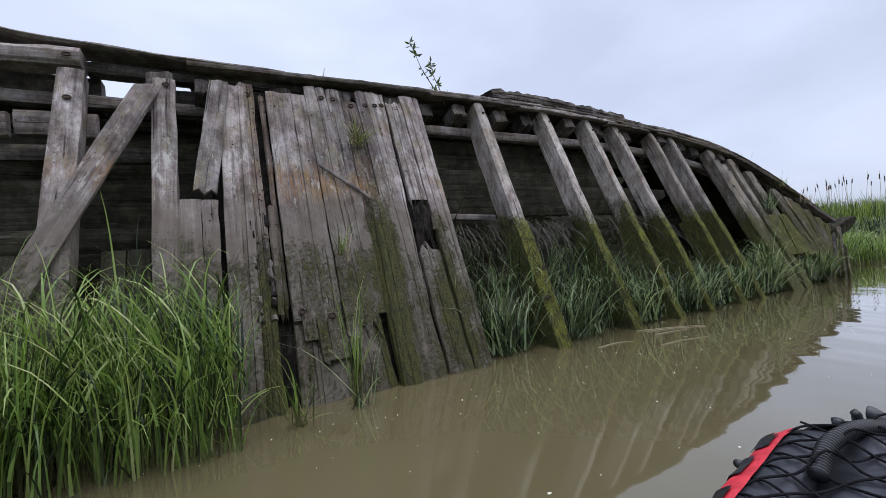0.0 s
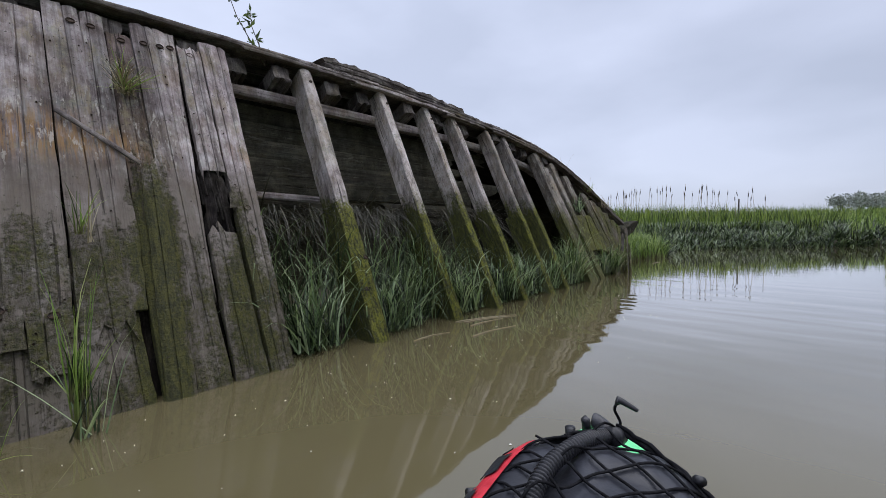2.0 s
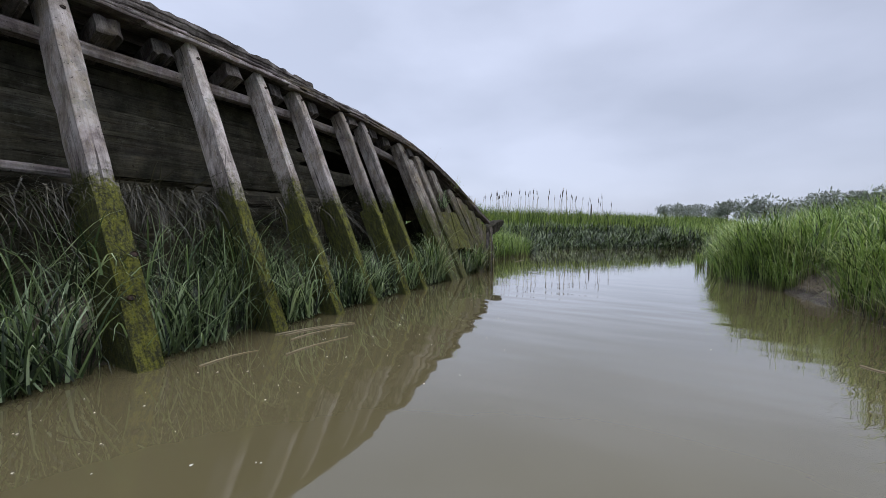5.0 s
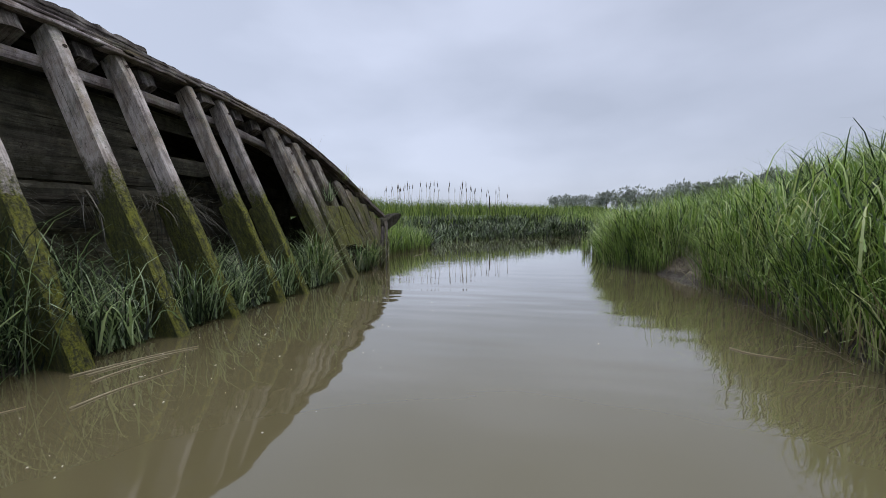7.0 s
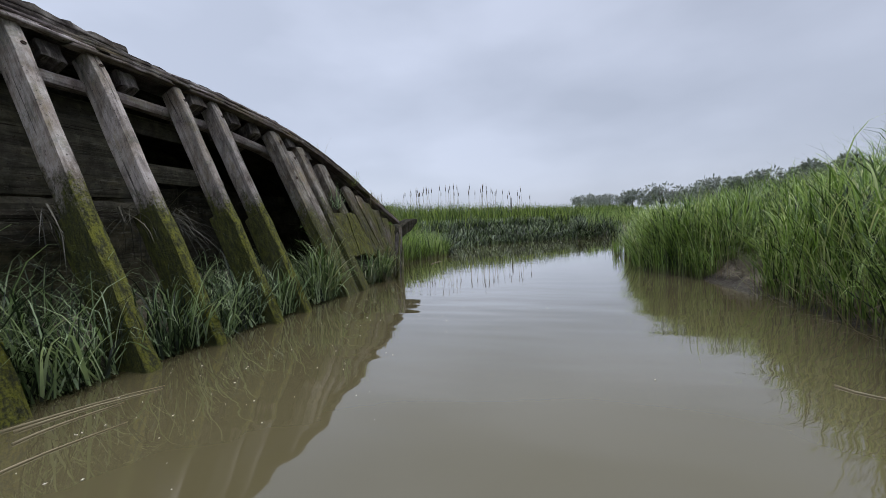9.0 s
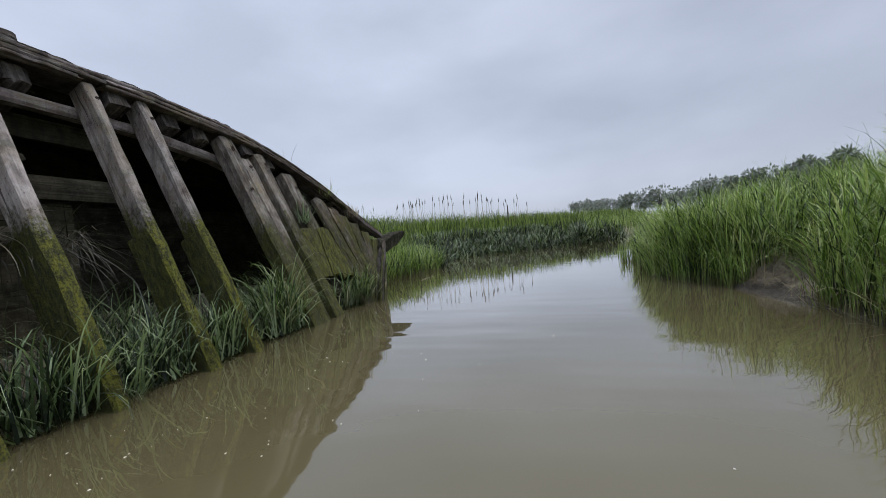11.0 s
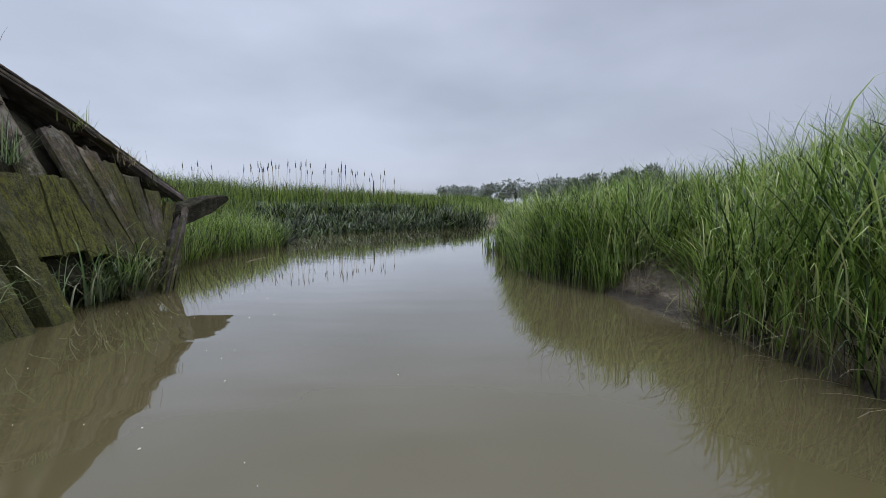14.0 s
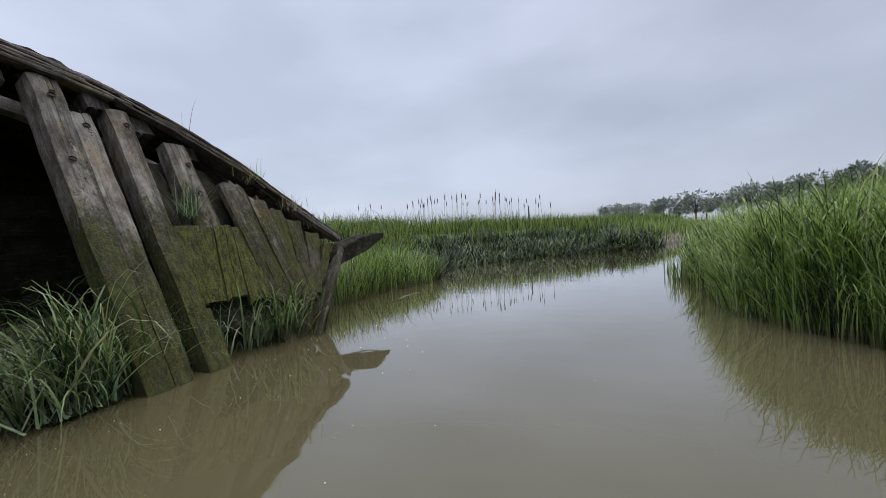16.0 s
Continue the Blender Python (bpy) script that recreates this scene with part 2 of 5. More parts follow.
GREY = [(0.34, (0.0588, 0.0475, 0.0452)), (0.45, (0.2034, 0.1661, 0.1571)), (0.53, (0.3446, 0.3028, 0.2961)), (0.67, (0.6328, 0.5876, 0.5763))]
MIDS = [(0.37, (0.030, 0.025, 0.022)), (0.49, (0.110, 0.094, 0.088)), (0.63, (0.29, 0.26, 0.25))]
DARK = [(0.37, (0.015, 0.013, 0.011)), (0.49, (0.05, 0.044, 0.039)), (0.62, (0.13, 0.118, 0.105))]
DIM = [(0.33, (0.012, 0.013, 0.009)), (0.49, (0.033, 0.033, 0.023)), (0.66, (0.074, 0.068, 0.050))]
PALE = [(0.35, (0.070, 0.057, 0.052)), (0.47, (0.42, 0.372, 0.335)), (0.62, (0.68, 0.63, 0.59))]
M_PLANK = wood("weathered_plank_wood", GREY, 0.80, 0.9, 0.02, True)
M_RIB = wood("mossy_frame_timber", PALE, 1.14, 0.50, 1.0, False, 0.46, moss=(0.195, 0.200, 0.020))
BOWP = [(0.36, (0.040, 0.033, 0.026)), (0.48, (0.185, 0.160, 0.128)), (0.62, (0.44, 0.40, 0.345))]
BOWS = [(0.37, (0.015, 0.012, 0.009)), (0.50, (0.066, 0.054, 0.040)), (0.65, (0.22, 0.190, 0.150))]
M_RIB2 = wood("bow_frame_timber", BOWP, 0.95, 1.2, 0.34, False, 0.45, moss=(0.115, 0.120, 0.020))
M_BOW = wood("mossy_bow_plank", BOWS, 1.25, 1.6, 0.36, False, 0.4, moss=(0.160, 0.164, 0.020))
M_BOW2 = wood("brown_bow_plank", BOWS, 1.15, 1.6, 0.16, False, 0.55, moss=(0.125, 0.128, 0.018))
M_RUST = wood("red_brown_plank_wood", [(0.35, (0.026, 0.018, 0.014)), (0.48, (0.095, 0.062, 0.050)), (0.65, (0.27, 0.215, 0.19))], 0.80, 0.9, 0.02, True)
M_TRIM = wood("old_rail_timber", GREY, None, 1, 0, False, 0.3)
M_CAP = wood("dark_weathered_rail", MIDS, None, 1, 0, False, 0.3, 0.25, 0.7)
# dark timber; on inner parts the hold's shade is put into its colour
M_INNER = wood("dark_timber_and_hold_shade", DIM, None, 1, 0, False, 0.1, 0.03, 0.2)
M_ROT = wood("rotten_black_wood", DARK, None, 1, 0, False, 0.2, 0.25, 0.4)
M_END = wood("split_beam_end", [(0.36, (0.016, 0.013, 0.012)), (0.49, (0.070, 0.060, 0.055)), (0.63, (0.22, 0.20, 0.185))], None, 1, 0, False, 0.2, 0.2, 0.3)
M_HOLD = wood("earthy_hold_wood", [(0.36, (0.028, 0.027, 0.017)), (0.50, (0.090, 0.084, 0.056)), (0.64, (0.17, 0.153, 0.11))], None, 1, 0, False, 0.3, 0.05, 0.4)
# near black: rotten wood, also the shade in gaps put into colour
M_CORE = wood("core_wood_and_gap_shade", [(0.42, (0.004, 0.0035, 0.003)), (0.54, (0.012, 0.010, 0.009)), (0.68, (0.065, 0.057, 0.052))], None, 1, 0, False, 0.1, 0.1, 0.1)


def mat_water():
    t = Tree("muddy_water")
    pos = t.add("ShaderNodeNewGeometry").outputs["Position"]
    broad = t.noise(pos, 0.35, 3, 0.5)
    col = t.mix(t.span(broad, 0.3, 0.7), (0.102, 0.087, 0.044), (0.118, 0.101, 0.052))
    sep = t.add("ShaderNodeSeparateXYZ")
    t.nt.links.new(pos, sep.inputs[0])
    wake = t.math("ADD", t.math("MULTIPLY", t.math("MULTIPLY", t.span(sep.outputs["X"], 1.6, 3.6), t.math("SUBTRACT", 1.0, t.span(sep.outputs["X"], 5.5, 8.5))), 0.60), 0.10)
    swell = t.noise(t.scaled(pos, (3.1, 0.9, 1)), 1.0, 1, 0.3)
    lap = t.noise(t.scaled(pos, (5.0, 3.2, 1)), 1.0, 2, 0.5)
    h = t.math("ADD", t.math("MULTIPLY", swell, wake), t.math("ADD", t.math("MULTIPLY", lap, 0.075), t.math("MULTIPLY", t.noise(pos, 11.0, 2, 0.5), 0.018)))
    normal = t.bump(h, 0.17, 0.06)
    return t.surface(col, 0.03, normal, IOR=1.42, Coat_Weight=1.0, Coat_Roughness=0.03, Coat_IOR=1.40, Coat_Normal=normal)


def mat_ground():
    t = Tree("marsh_mud")
    pos = t.add("ShaderNodeNewGeometry").outputs["Position"]
    sep = t.add("ShaderNodeSeparateXYZ")
    t.nt.links.new(pos, sep.inputs[0])
    a, b = t.noise(pos, 1.3, 6, 0.6), t.noise(pos, 21.0, 5, 0.65)
    mud = t.ramp(t.math("ADD", t.math("MULTIPLY", a, 0.5), t.math("MULTIPLY", b, 0.5)), [(0.32, (0.06, 0.046, 0.033)), (0.5, (0.230, 0.186, 0.138)), (0.66, (0.44, 0.37, 0.29))])
    turf = t.ramp(t.noise(pos, 0.6, 8, 0.7), [(0.3, (0.05, 0.085, 0.022)), (0.6, (0.09, 0.14, 0.035)), (0.8, (0.14, 0.17, 0.05))])
    col = t.mix(t.span(t.math("ADD", sep.outputs["Z"], t.math("MULTIPLY", b, 0.2)), 0.5, 0.68), mud, turf)
    damp = t.math("SUBTRACT", 1.0, t.span(t.math("ADD", sep.outputs["Z"], t.math("MULTIPLY", a, 0.12)), 0.10, 0.17))
    col = t.mix(t.math("MULTIPLY", damp, 0.85), col, (0.034, 0.027, 0.019))
    return t.surface(col, 0.42, t.bump(t.math("ADD", a, b), 1.0, 0.06))


def mat_blade(name, stops, trans=0.35, rough=0.42, stem=None):
    t = Tree(name)
    geo = t.add("ShaderNodeNewGeometry")
    r = geo.outputs["Random Per Island"]
    pos = geo.outputs["Position"]
    patch = t.noise(pos, 0.9, 3, 0.6)
    v = t.math("ADD", t.math("MULTIPLY", r, 0.76), t.math("SUBTRACT", t.math("MULTIPLY", patch, 0.72), 0.24))
    col = t.ramp(v, stops)
    if stem is not None:
        at = t.add("ShaderNodeAttribute")
        at.attribute_name = "along"
        col = t.mix(t.math("MULTIPLY", t.math("SUBTRACT", 1.0, t.span(at.outputs["Fac"], 0.03, 0.42)), 0.78), col, stem)
    p = t.add("ShaderNodeBsdfPrincipled", Roughness=rough)
    t.put(p, "Base Color", col)
    t.put(p, "Specular_IOR_Level", 0.5)
    tr = t.add("ShaderNodeBsdfTranslucent")
    t.nt.links.new(t.mix(1.0, col, (1.0, 1.0, 0.7), "MULTIPLY"), tr.inputs["Color"])
    mx = t.add("ShaderNodeMixShader")
    mx.inputs[0].default_value = trans
    t.nt.links.new(p.outputs[0], mx.inputs[1])
    t.nt.links.new(tr.outputs[0], mx.inputs[2])
    t.nt.links.new(mx.outputs[0], t.out.inputs["Surface"])
    return t.mat


def mat_plain(name, a, b, scale, rough=0.6, bump=0.3, **more):
    t = Tree(name)
    pos = t.add("ShaderNodeTexCoord").outputs["Object"]
    n = t.noise(pos, scale, 5, 0.6)
    return t.surface(t.mix(t.span(n, 0.35, 0.65), a, b), rough, t.bump(n, bump, 0.01), **more)


M_WATER, M_GROUND = mat_water(), mat_ground()
M_GRASS = mat_blade("bank_grass", [(0.20, (0.010, 0.021, 0.006)), (0.36, (0.072, 0.128, 0.024)), (0.52, (0.180, 0.292, 0.054)), (0.72, (0.33, 0.46, 0.12)), (0.95, (0.56, 0.57, 0.30))], 0.34, stem=(0.160, 0.136, 0.075))
M_REED = mat_blade("creek_reed", [(0.20, (0.010, 0.022, 0.007)), (0.40, (0.060, 0.118, 0.028)), (0.58, (0.150, 0.235, 0.066)), (0.75, (0.27, 0.35, 0.15)), (0.90, (0.46, 0.45, 0.29))], 0.3, stem=(0.10, 0.115, 0.06))
M_LEAFY = mat_blade("reed_leaf_green", [(0.20, (0.012, 0.026, 0.008)), (0.36, (0.082, 0.148, 0.032)), (0.54, (0.195, 0.315, 0.062)), (0.76, (0.37, 0.49, 0.15)), (0.95, (0.62, 0.62, 0.38))], 0.34)
M_SEDGE = mat_blade("pale_sedge", [(0.24, (0.010, 0.020, 0.008)), (0.44, (0.060, 0.096, 0.040)), (0.60, (0.19, 0.275, 0.125)), (0.84, (0.46, 0.56, 0.34))])
M_FAR = mat_blade("far_grass", [(0.22, (0.016, 0.031, 0.007)), (0.48, (0.098, 0.162, 0.027)), (0.8, (0.28, 0.36, 0.08))])
M_HERB = mat_blade("grey_green_herb", [(0.30, (0.009, 0.017, 0.006)), (0.52, (0.043, 0.070, 0.026)), (0.70, (0.12, 0.165, 0.08)), (0.90, (0.28, 0.34, 0.22))])
M_DRY = mat_blade("dry_stalk", [(0.2, (0.16, 0.12, 0.06)), (0.6, (0.30, 0.25, 0.15)), (0.9, (0.42, 0.37, 0.25))], 0.1)
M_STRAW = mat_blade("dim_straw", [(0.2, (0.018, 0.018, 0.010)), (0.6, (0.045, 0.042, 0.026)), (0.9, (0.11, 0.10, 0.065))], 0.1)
M_LEAF = mat_blade("willow_leaf", [(0.2, (0.045, 0.075, 0.03)), (0.8, (0.12, 0.17, 0.065))])
# leaf colour paled to carry the haze of distance
M_TREE = mat_blade("hazed_tree_leaf", [(0.2, (0.16, 0.18, 0.155)), (0.8, (0.27, 0.295, 0.26))], 0.15)
M_BARK = mat_plain("bark", (0.05, 0.04, 0.03), (0.12, 0.10, 0.08), 20.0, 0.9)
M_HEAD = mat_plain("cattail_brown", (0.035, 0.022, 0.014), (0.07, 0.045, 0.03), 40.0, 0.9)
M_FOAM = mat_plain("foam_white", (0.5, 0.47, 0.4), (0.7, 0.68, 0.6), 30.0, 0.8)
M_IRON = mat_plain("rusty_iron", (0.02, 0.014, 0.011), (0.07, 0.04, 0.025), 60.0, 0.8)


# ---- mesh helpers ----
def empty(name, m=None):
    ob = new(name)
    ob.empty_display_size = 0.2
    if m is not None:
        ob.matrix_world = m
    return ob


def adopt(ob, parent):
    ob.parent = parent
    if parent.parent is None:
        ob.matrix_parent_inverse = parent.matrix_basis.inverted()
    return ob


def link_mesh(name, verts, faces, mat, parent=None, uvs=None, smooth=False, label=""):
    me = bpy.data.meshes.new(name)
    me.from_pydata([tuple(v) for v in verts], [], faces)
    if uvs is not None:
        lay = me.uv_layers.new(name="UVMap")
        lay.data.foreach_set("uv", np.array(uvs, dtype=np.float32).ravel())
    if smooth:
        me.polygons.foreach_set("use_smooth", [True] * len(me.polygons))
    me.materials.append(mat)
    me.update()
    ob = new(name, me)
    if parent is not None:
        adopt(ob, parent)
    if label:
        ob["label"] = label
    return ob


def fast_mesh(name, verts, quads, mat, parent=None, along=None):
    """One mesh from big arrays of corners and four-sided faces."""
    me = bpy.data.meshes.new(name)
    me.vertices.add(len(verts))
    me.vertices.foreach_set("co", np.asarray(verts, dtype=np.float32).ravel())
    me.loops.add(quads.size)
    me.loops.foreach_set("vertex_index", quads.astype(np.int32).ravel())
    me.polygons.add(len(quads))
    me.polygons.foreach_set("loop_start", np.arange(0, quads.size, 4, dtype=np.int32))
    me.update(calc_edges=True)
    if along is not None:
        me.attributes.new("along", "FLOAT", "POINT").data.foreach_set("value", along.astype(np.float32))
    me.materials.append(mat)
    ob = new(name, me)
    if parent is not None:
        adopt(ob, parent)
    return ob


def part(name, bm, material, parent, label="", smooth=False):
    me = bpy.data.meshes.new(name)
    bm.to_mesh(me)
    bm.free()
    if smooth:
        me.polygons.foreach_set("use_smooth", [True] * len(me.polygons))
    me.materials.append(material)
    ob = new(name, me)
    if parent is not None:
        adopt(ob, parent)
    if label:
        ob["label"] = label
    return ob


def loft(name, P, L, W, D, mat, parent, seg=9, cols=4, jag0=0.0, jag1=0.0, warp=0.006, wear=0.010, seed=0, label="", groove=(), deep=0.014, rough=0.0):
    """A timber: P(l, a, d) gives the place along (0..1), across (0..1) and into (0..1) it; L, W, D are its metres."""
    r = random.Random(seed * 7919 + len(name))
    cuts = sorted([j / cols for j in range(cols + 1)] + [g + e for g in groove for e in (-0.004 / W, 0.0, 0.004 / W)])
    cols = len(cuts) - 1
    j0, j1 = [r.random() for _ in cuts], [r.random() for _ in cuts]
    pts, uv = [], []
    for i in range(seg + 1):
        l = i / seg
        for d in (0, 1):
            for j in range(cols + 1):
                a = cuts[j]
                le = l
                if i == 0:
                    le += jag0 * j0[j] / L
                if i == seg:
                    le -= jag1 * j1[j] / L
                q = Vector((le * L * 2.2 + seed * 3.7, a * W * 4, d * 3.0 + seed))
                n = noise.noise(q)
                dd = d + (warp * n / D if d == 0 else 0)
                if d == 0 and a in groove:
                    dd += deep * (0.4 + 0.9 * abs(noise.noise(Vector((le * L * 1.3, a * 9, seed))))) / D
                if rough and d == 0:
                    dd += rough * noise.noise(q * 4.7) / D
                aa = a
                if j in (0, cols):
                    aa += (wear * noise.noise(q * 3.1) * 0.9 + rough * noise.noise(q * 5.9)) / W
                    if d == 0:
                        dd += wear / D
                if d == 0 and i in (0, seg):
                    dd += wear / D
                pts.append(P(le, aa, dd))
                uv.append((a * W, le * L, d * D))
    n1 = cols + 1
    vid = lambda i, d, j: i * 2 * n1 + d * n1 + j
    faces, loops = [], []

    def face(ids, key):
        faces.append(ids)
        for k in ids:
            w, l, d = uv[k]
            loops.append({"f": (w, l), "s": (d + 0.7, l), "e": (w, d + l)}[key])

    for i in range(seg):
        for j in range(cols):
            face((vid(i, 0, j), vid(i, 0, j + 1), vid(i + 1, 0, j + 1), vid(i + 1, 0, j)), "f")
            face((vid(i, 1, j + 1), vid(i, 1, j), vid(i + 1, 1, j), vid(i + 1, 1, j + 1)), "f")
        face((vid(i, 1, 0), vid(i, 0, 0), vid(i + 1, 0, 0), vid(i + 1, 1, 0)), "s")
        face((vid(i, 0, cols), vid(i, 1, cols), vid(i + 1, 1, cols), vid(i + 1, 0, cols)), "s")
    for j in range(cols):
        face((vid(0, 1, j), vid(0, 1, j + 1), vid(0, 0, j + 1), vid(0, 0, j)), "e")
        face((vid(seg, 0, j), vid(seg, 0, j + 1), vid(seg, 1, j + 1), vid(seg, 1, j)), "e")
    return link_mesh(name, pts, faces, mat, parent, loops, False, label)


# the hull's side is a plane that leans away from the creek
FOOT, LEANING = 2.45, 0.48
OUT = Vector((0, -1, LEANING)).normalized()


def H(u, z, out=0.0):
    return Vector((u, FOOT + LEANING * z, z)) + OUT * out


def board(name, low, high, depth, mat, parent, out=0.0, **kw):
    """A timber on the hull's side from low = (left, right, height) to high = (left, right, height)."""
    (a0, b0, z0), (a1, b1, z1) = low, high

    def P(l, a, d):
        left, right = a0 + (a1 - a0) * l, b0 + (b1 - b0) * l
        return H(left + (right - left) * a, z0 + (z1 - z0) * l, out - d * depth)

    return loft(name, P, abs(z1 - z0) * 1.11, max(0.03, (b0 - a0 + b1 - a1) / 2), depth, mat, parent, **kw)


def rail(name, line, w, h, mat, parent, shift=(0, 0, 0), **kw):
    """A long timber along a line of hull places (u, z, out); w: into the hull, h: upright."""
    pts = [H(*p) + Vector(shift) for p in line]
    cum = [0.0]
    for p, q in zip(pts, pts[1:]):
        cum.append(cum[-1] + (q - p).length)

    def P(l, a, d):
        s = min(max(l, -0.02), 1.02) * cum[-1]
        k = 0
        while k < len(pts) - 2 and s > cum[k + 1]:
            k += 1
        f = (s - cum[k]) / (cum[k + 1] - cum[k])
        return pts[k].lerp(pts[k + 1], f) + Vector((0, d * w, (a - 0.5) * -h))

    return loft(name, P, cum[-1], h, w, mat, parent, **kw)


def beam(name, p, q, w, h, mat, parent, up=(0, 0, 1), **kw):
    """A straight timber from p to q."""
    p, q = Vector(p), Vector(q)
    ax = (q - p).normalized()
    side = ax.cross(Vector(up)).normalized()
    top = side.cross(ax)
    P = lambda l, a, d: p + (q - p) * l + side * (a - 0.5) * w + top * (0.5 - d) * h
    return loft(name, P, (q - p).length, w, h, mat, parent, **kw)


# ---- ground and water ----
CREEK = [(-60, -7), (-5, -3.2), (0, -2.4), (3, -1.9), (4.3, -1.85), (5.5, -1.98), (7.1, -1.92), (7.9, -1.75), (8.5, -1.42),
         (9.1, -1.15), (11.5, -1.32), (13.8, -1.6), (16.5, -2.2), (19.3, -2.9), (24, -6), (60, -24),
         (60, -20), (26, -4.4), (20.5, -2.0), (18.5, -0.4), (17, 1.2), (15.6, 2.8), (14, 3.3), (12.7, 2.95), (11.7, 2.7),
         (10.5, 3.05), (9.6, 3.1), (8.9, 3.1), (8.2, 2.75), (4, 2.7), (0.3, 2.6), (0.05, 2.3), (-3, 2.2), (-60, 3)]


def shore(x, y):
    """Metres to the creek's edge: minus in the water."""
    x, y = np.asarray(x, float), np.asarray(y, float)
    best, inside = np.full(x.shape, 1e9), np.zeros(x.shape, bool)
    for (ax, ay), (bx, by) in zip(CREEK, CREEK[1:] + CREEK[:1]):
        dx, dy = bx - ax, by - ay
        f = np.clip(((x - ax) * dx + (y - ay) * dy) / (dx * dx + dy * dy), 0, 1)
        best = np.minimum(best, np.hypot(x - ax - f * dx, y - ay - f * dy))
        if dy != 0:
            inside ^= ((ay > y) != (by > y)) & (x < ax + dx * (y - ay) / dy)
    return np.where(inside, -best, best)


def wobble(x, y):
    return 0.5 * np.sin(x * 1.7 + 1.3 * np.sin(y * 1.1)) * np.cos(y * 1.9 + 0.7) + 0.3 * np.sin(x * 4.1 + y * 3.3) * np.cos(y * 5.2 - x * 1.4)


def land(x, y):
    """Height of the ground."""
    x, y = np.asarray(x, float), np.asarray(y, float)
    d = shore(x, y)
    step = lambda v, a, b: np.clip((v - a) / (b - a), 0, 1) ** 2 * (3 - 2 * np.clip((v - a) / (b - a), 0, 1))
    right = (y < -0.5) & (x < 30)
    slump = np.exp(-((x - 7.6) / 0.4) ** 2) * right
    high = np.where(right, 0.34 * step(d, 0.0, 0.32 + 0.5 * slump) + 0.26 * step(d, 0.3, 2.2), 0.14 * step(d, 0, 0.5) + 0.74 * step(d, 0.7, 4.2))
    high = np.where((x < 9) & (y > 2), 0.10 * step(d, 0, 0.4) + 0.22 * step(d, 0.3, 1.6), high)
    high = high + 0.035 * wobble(x * 1.3, y * 1.3) * step(d, 0.05, 0.6) + 0.03 * wobble(x * 6, y * 6) * step(d, 0.02, 0.15)
    return np.where(d > 0, high - 0.015, np.maximum(-0.5, d * 0.7 - 0.015))


def axis(lo, hi, fine0, fine1, step, grow=1.22):
    v = list(np.arange(fine0, fine1 + step / 2, step))
    s = step
    while v[-1] < hi:
        s *= grow
        v.append(v[-1] + s)
    s = step
    while v[0] > lo:
        s *= grow
        v.insert(0, v[0] - s)
    return np.array(v)


def grid_mesh(name, xs, ys, zf, mat, smooth=True):
    X, Y = np.meshgrid(xs, ys)
    Z = zf(X, Y)
    n = len(xs)
    i, j = np.meshgrid(np.arange(n - 1), np.arange(len(ys) - 1))
    k = (j * n + i).ravel()
    ob = fast_mesh(name, np.stack([X.ravel(), Y.ravel(), Z.ravel()], 1), np.stack([k, k + 1, k + n + 1, k + n], 1), mat)
    if smooth:
        ob.data.polygons.foreach_set("use_smooth", np.ones(len(ob.data.polygons), bool))
    return ob


ground = grid_mesh("ground", axis(-900, 1800, -3, 22, 0.11), axis(-1300, 1300, -5, 6, 0.11), land, M_GROUND)
tagged(ground, "brown tidal mud bank rising to green marsh turf", "ground", kind="structure")
water = grid_mesh("water", axis(-900, 900, 0, 12, 1.0), axis(-900, 900, -3, 4, 1.0), lambda x, y: x * 0.0, M_WATER)
tagged(water, "calm muddy olive-brown creek water reflecting the sky", "water", kind="structure")

def slump(x, y):
    """Slumped clods and rills of mud."""
    q = land(x, y) + 0.045
    for f, a in ((4.0, 0.040), (8.0, 0.044), (19.0, 0.026)):
        q = q + a * np.vectorize(lambda u, v: noise.noise(Vector((u * f, v * f * 1.6, f))))(x, y)
    edge = np.clip(np.minimum.reduce([(x - 6.95), (8.35 - x), (y + 2.75), (-1.62 - y)]) / 0.15, 0, 1)
    return q - 0.08 * (1 - edge)


mound = grid_mesh("mud_mound", np.arange(6.95, 8.351, 0.025), np.arange(-2.75, -1.619, 0.025), slump, M_GROUND)
tagged(mound, "slumped wet tan mud at the foot of the grass bank", "mud", kind="structure")

# ---- the wreck ----
wreck = empty("shipwreck")
wreck.matrix_basis = pose(3.5, 2.6, 0)
tagged(wreck, "derelict wooden ship hull leaning over, weathered grey planks and mossy ribs", "shipwreck")

# added near-black sheet behind the side planks: shade in the gaps as colour
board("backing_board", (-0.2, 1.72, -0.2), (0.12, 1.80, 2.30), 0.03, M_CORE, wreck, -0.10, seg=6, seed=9)
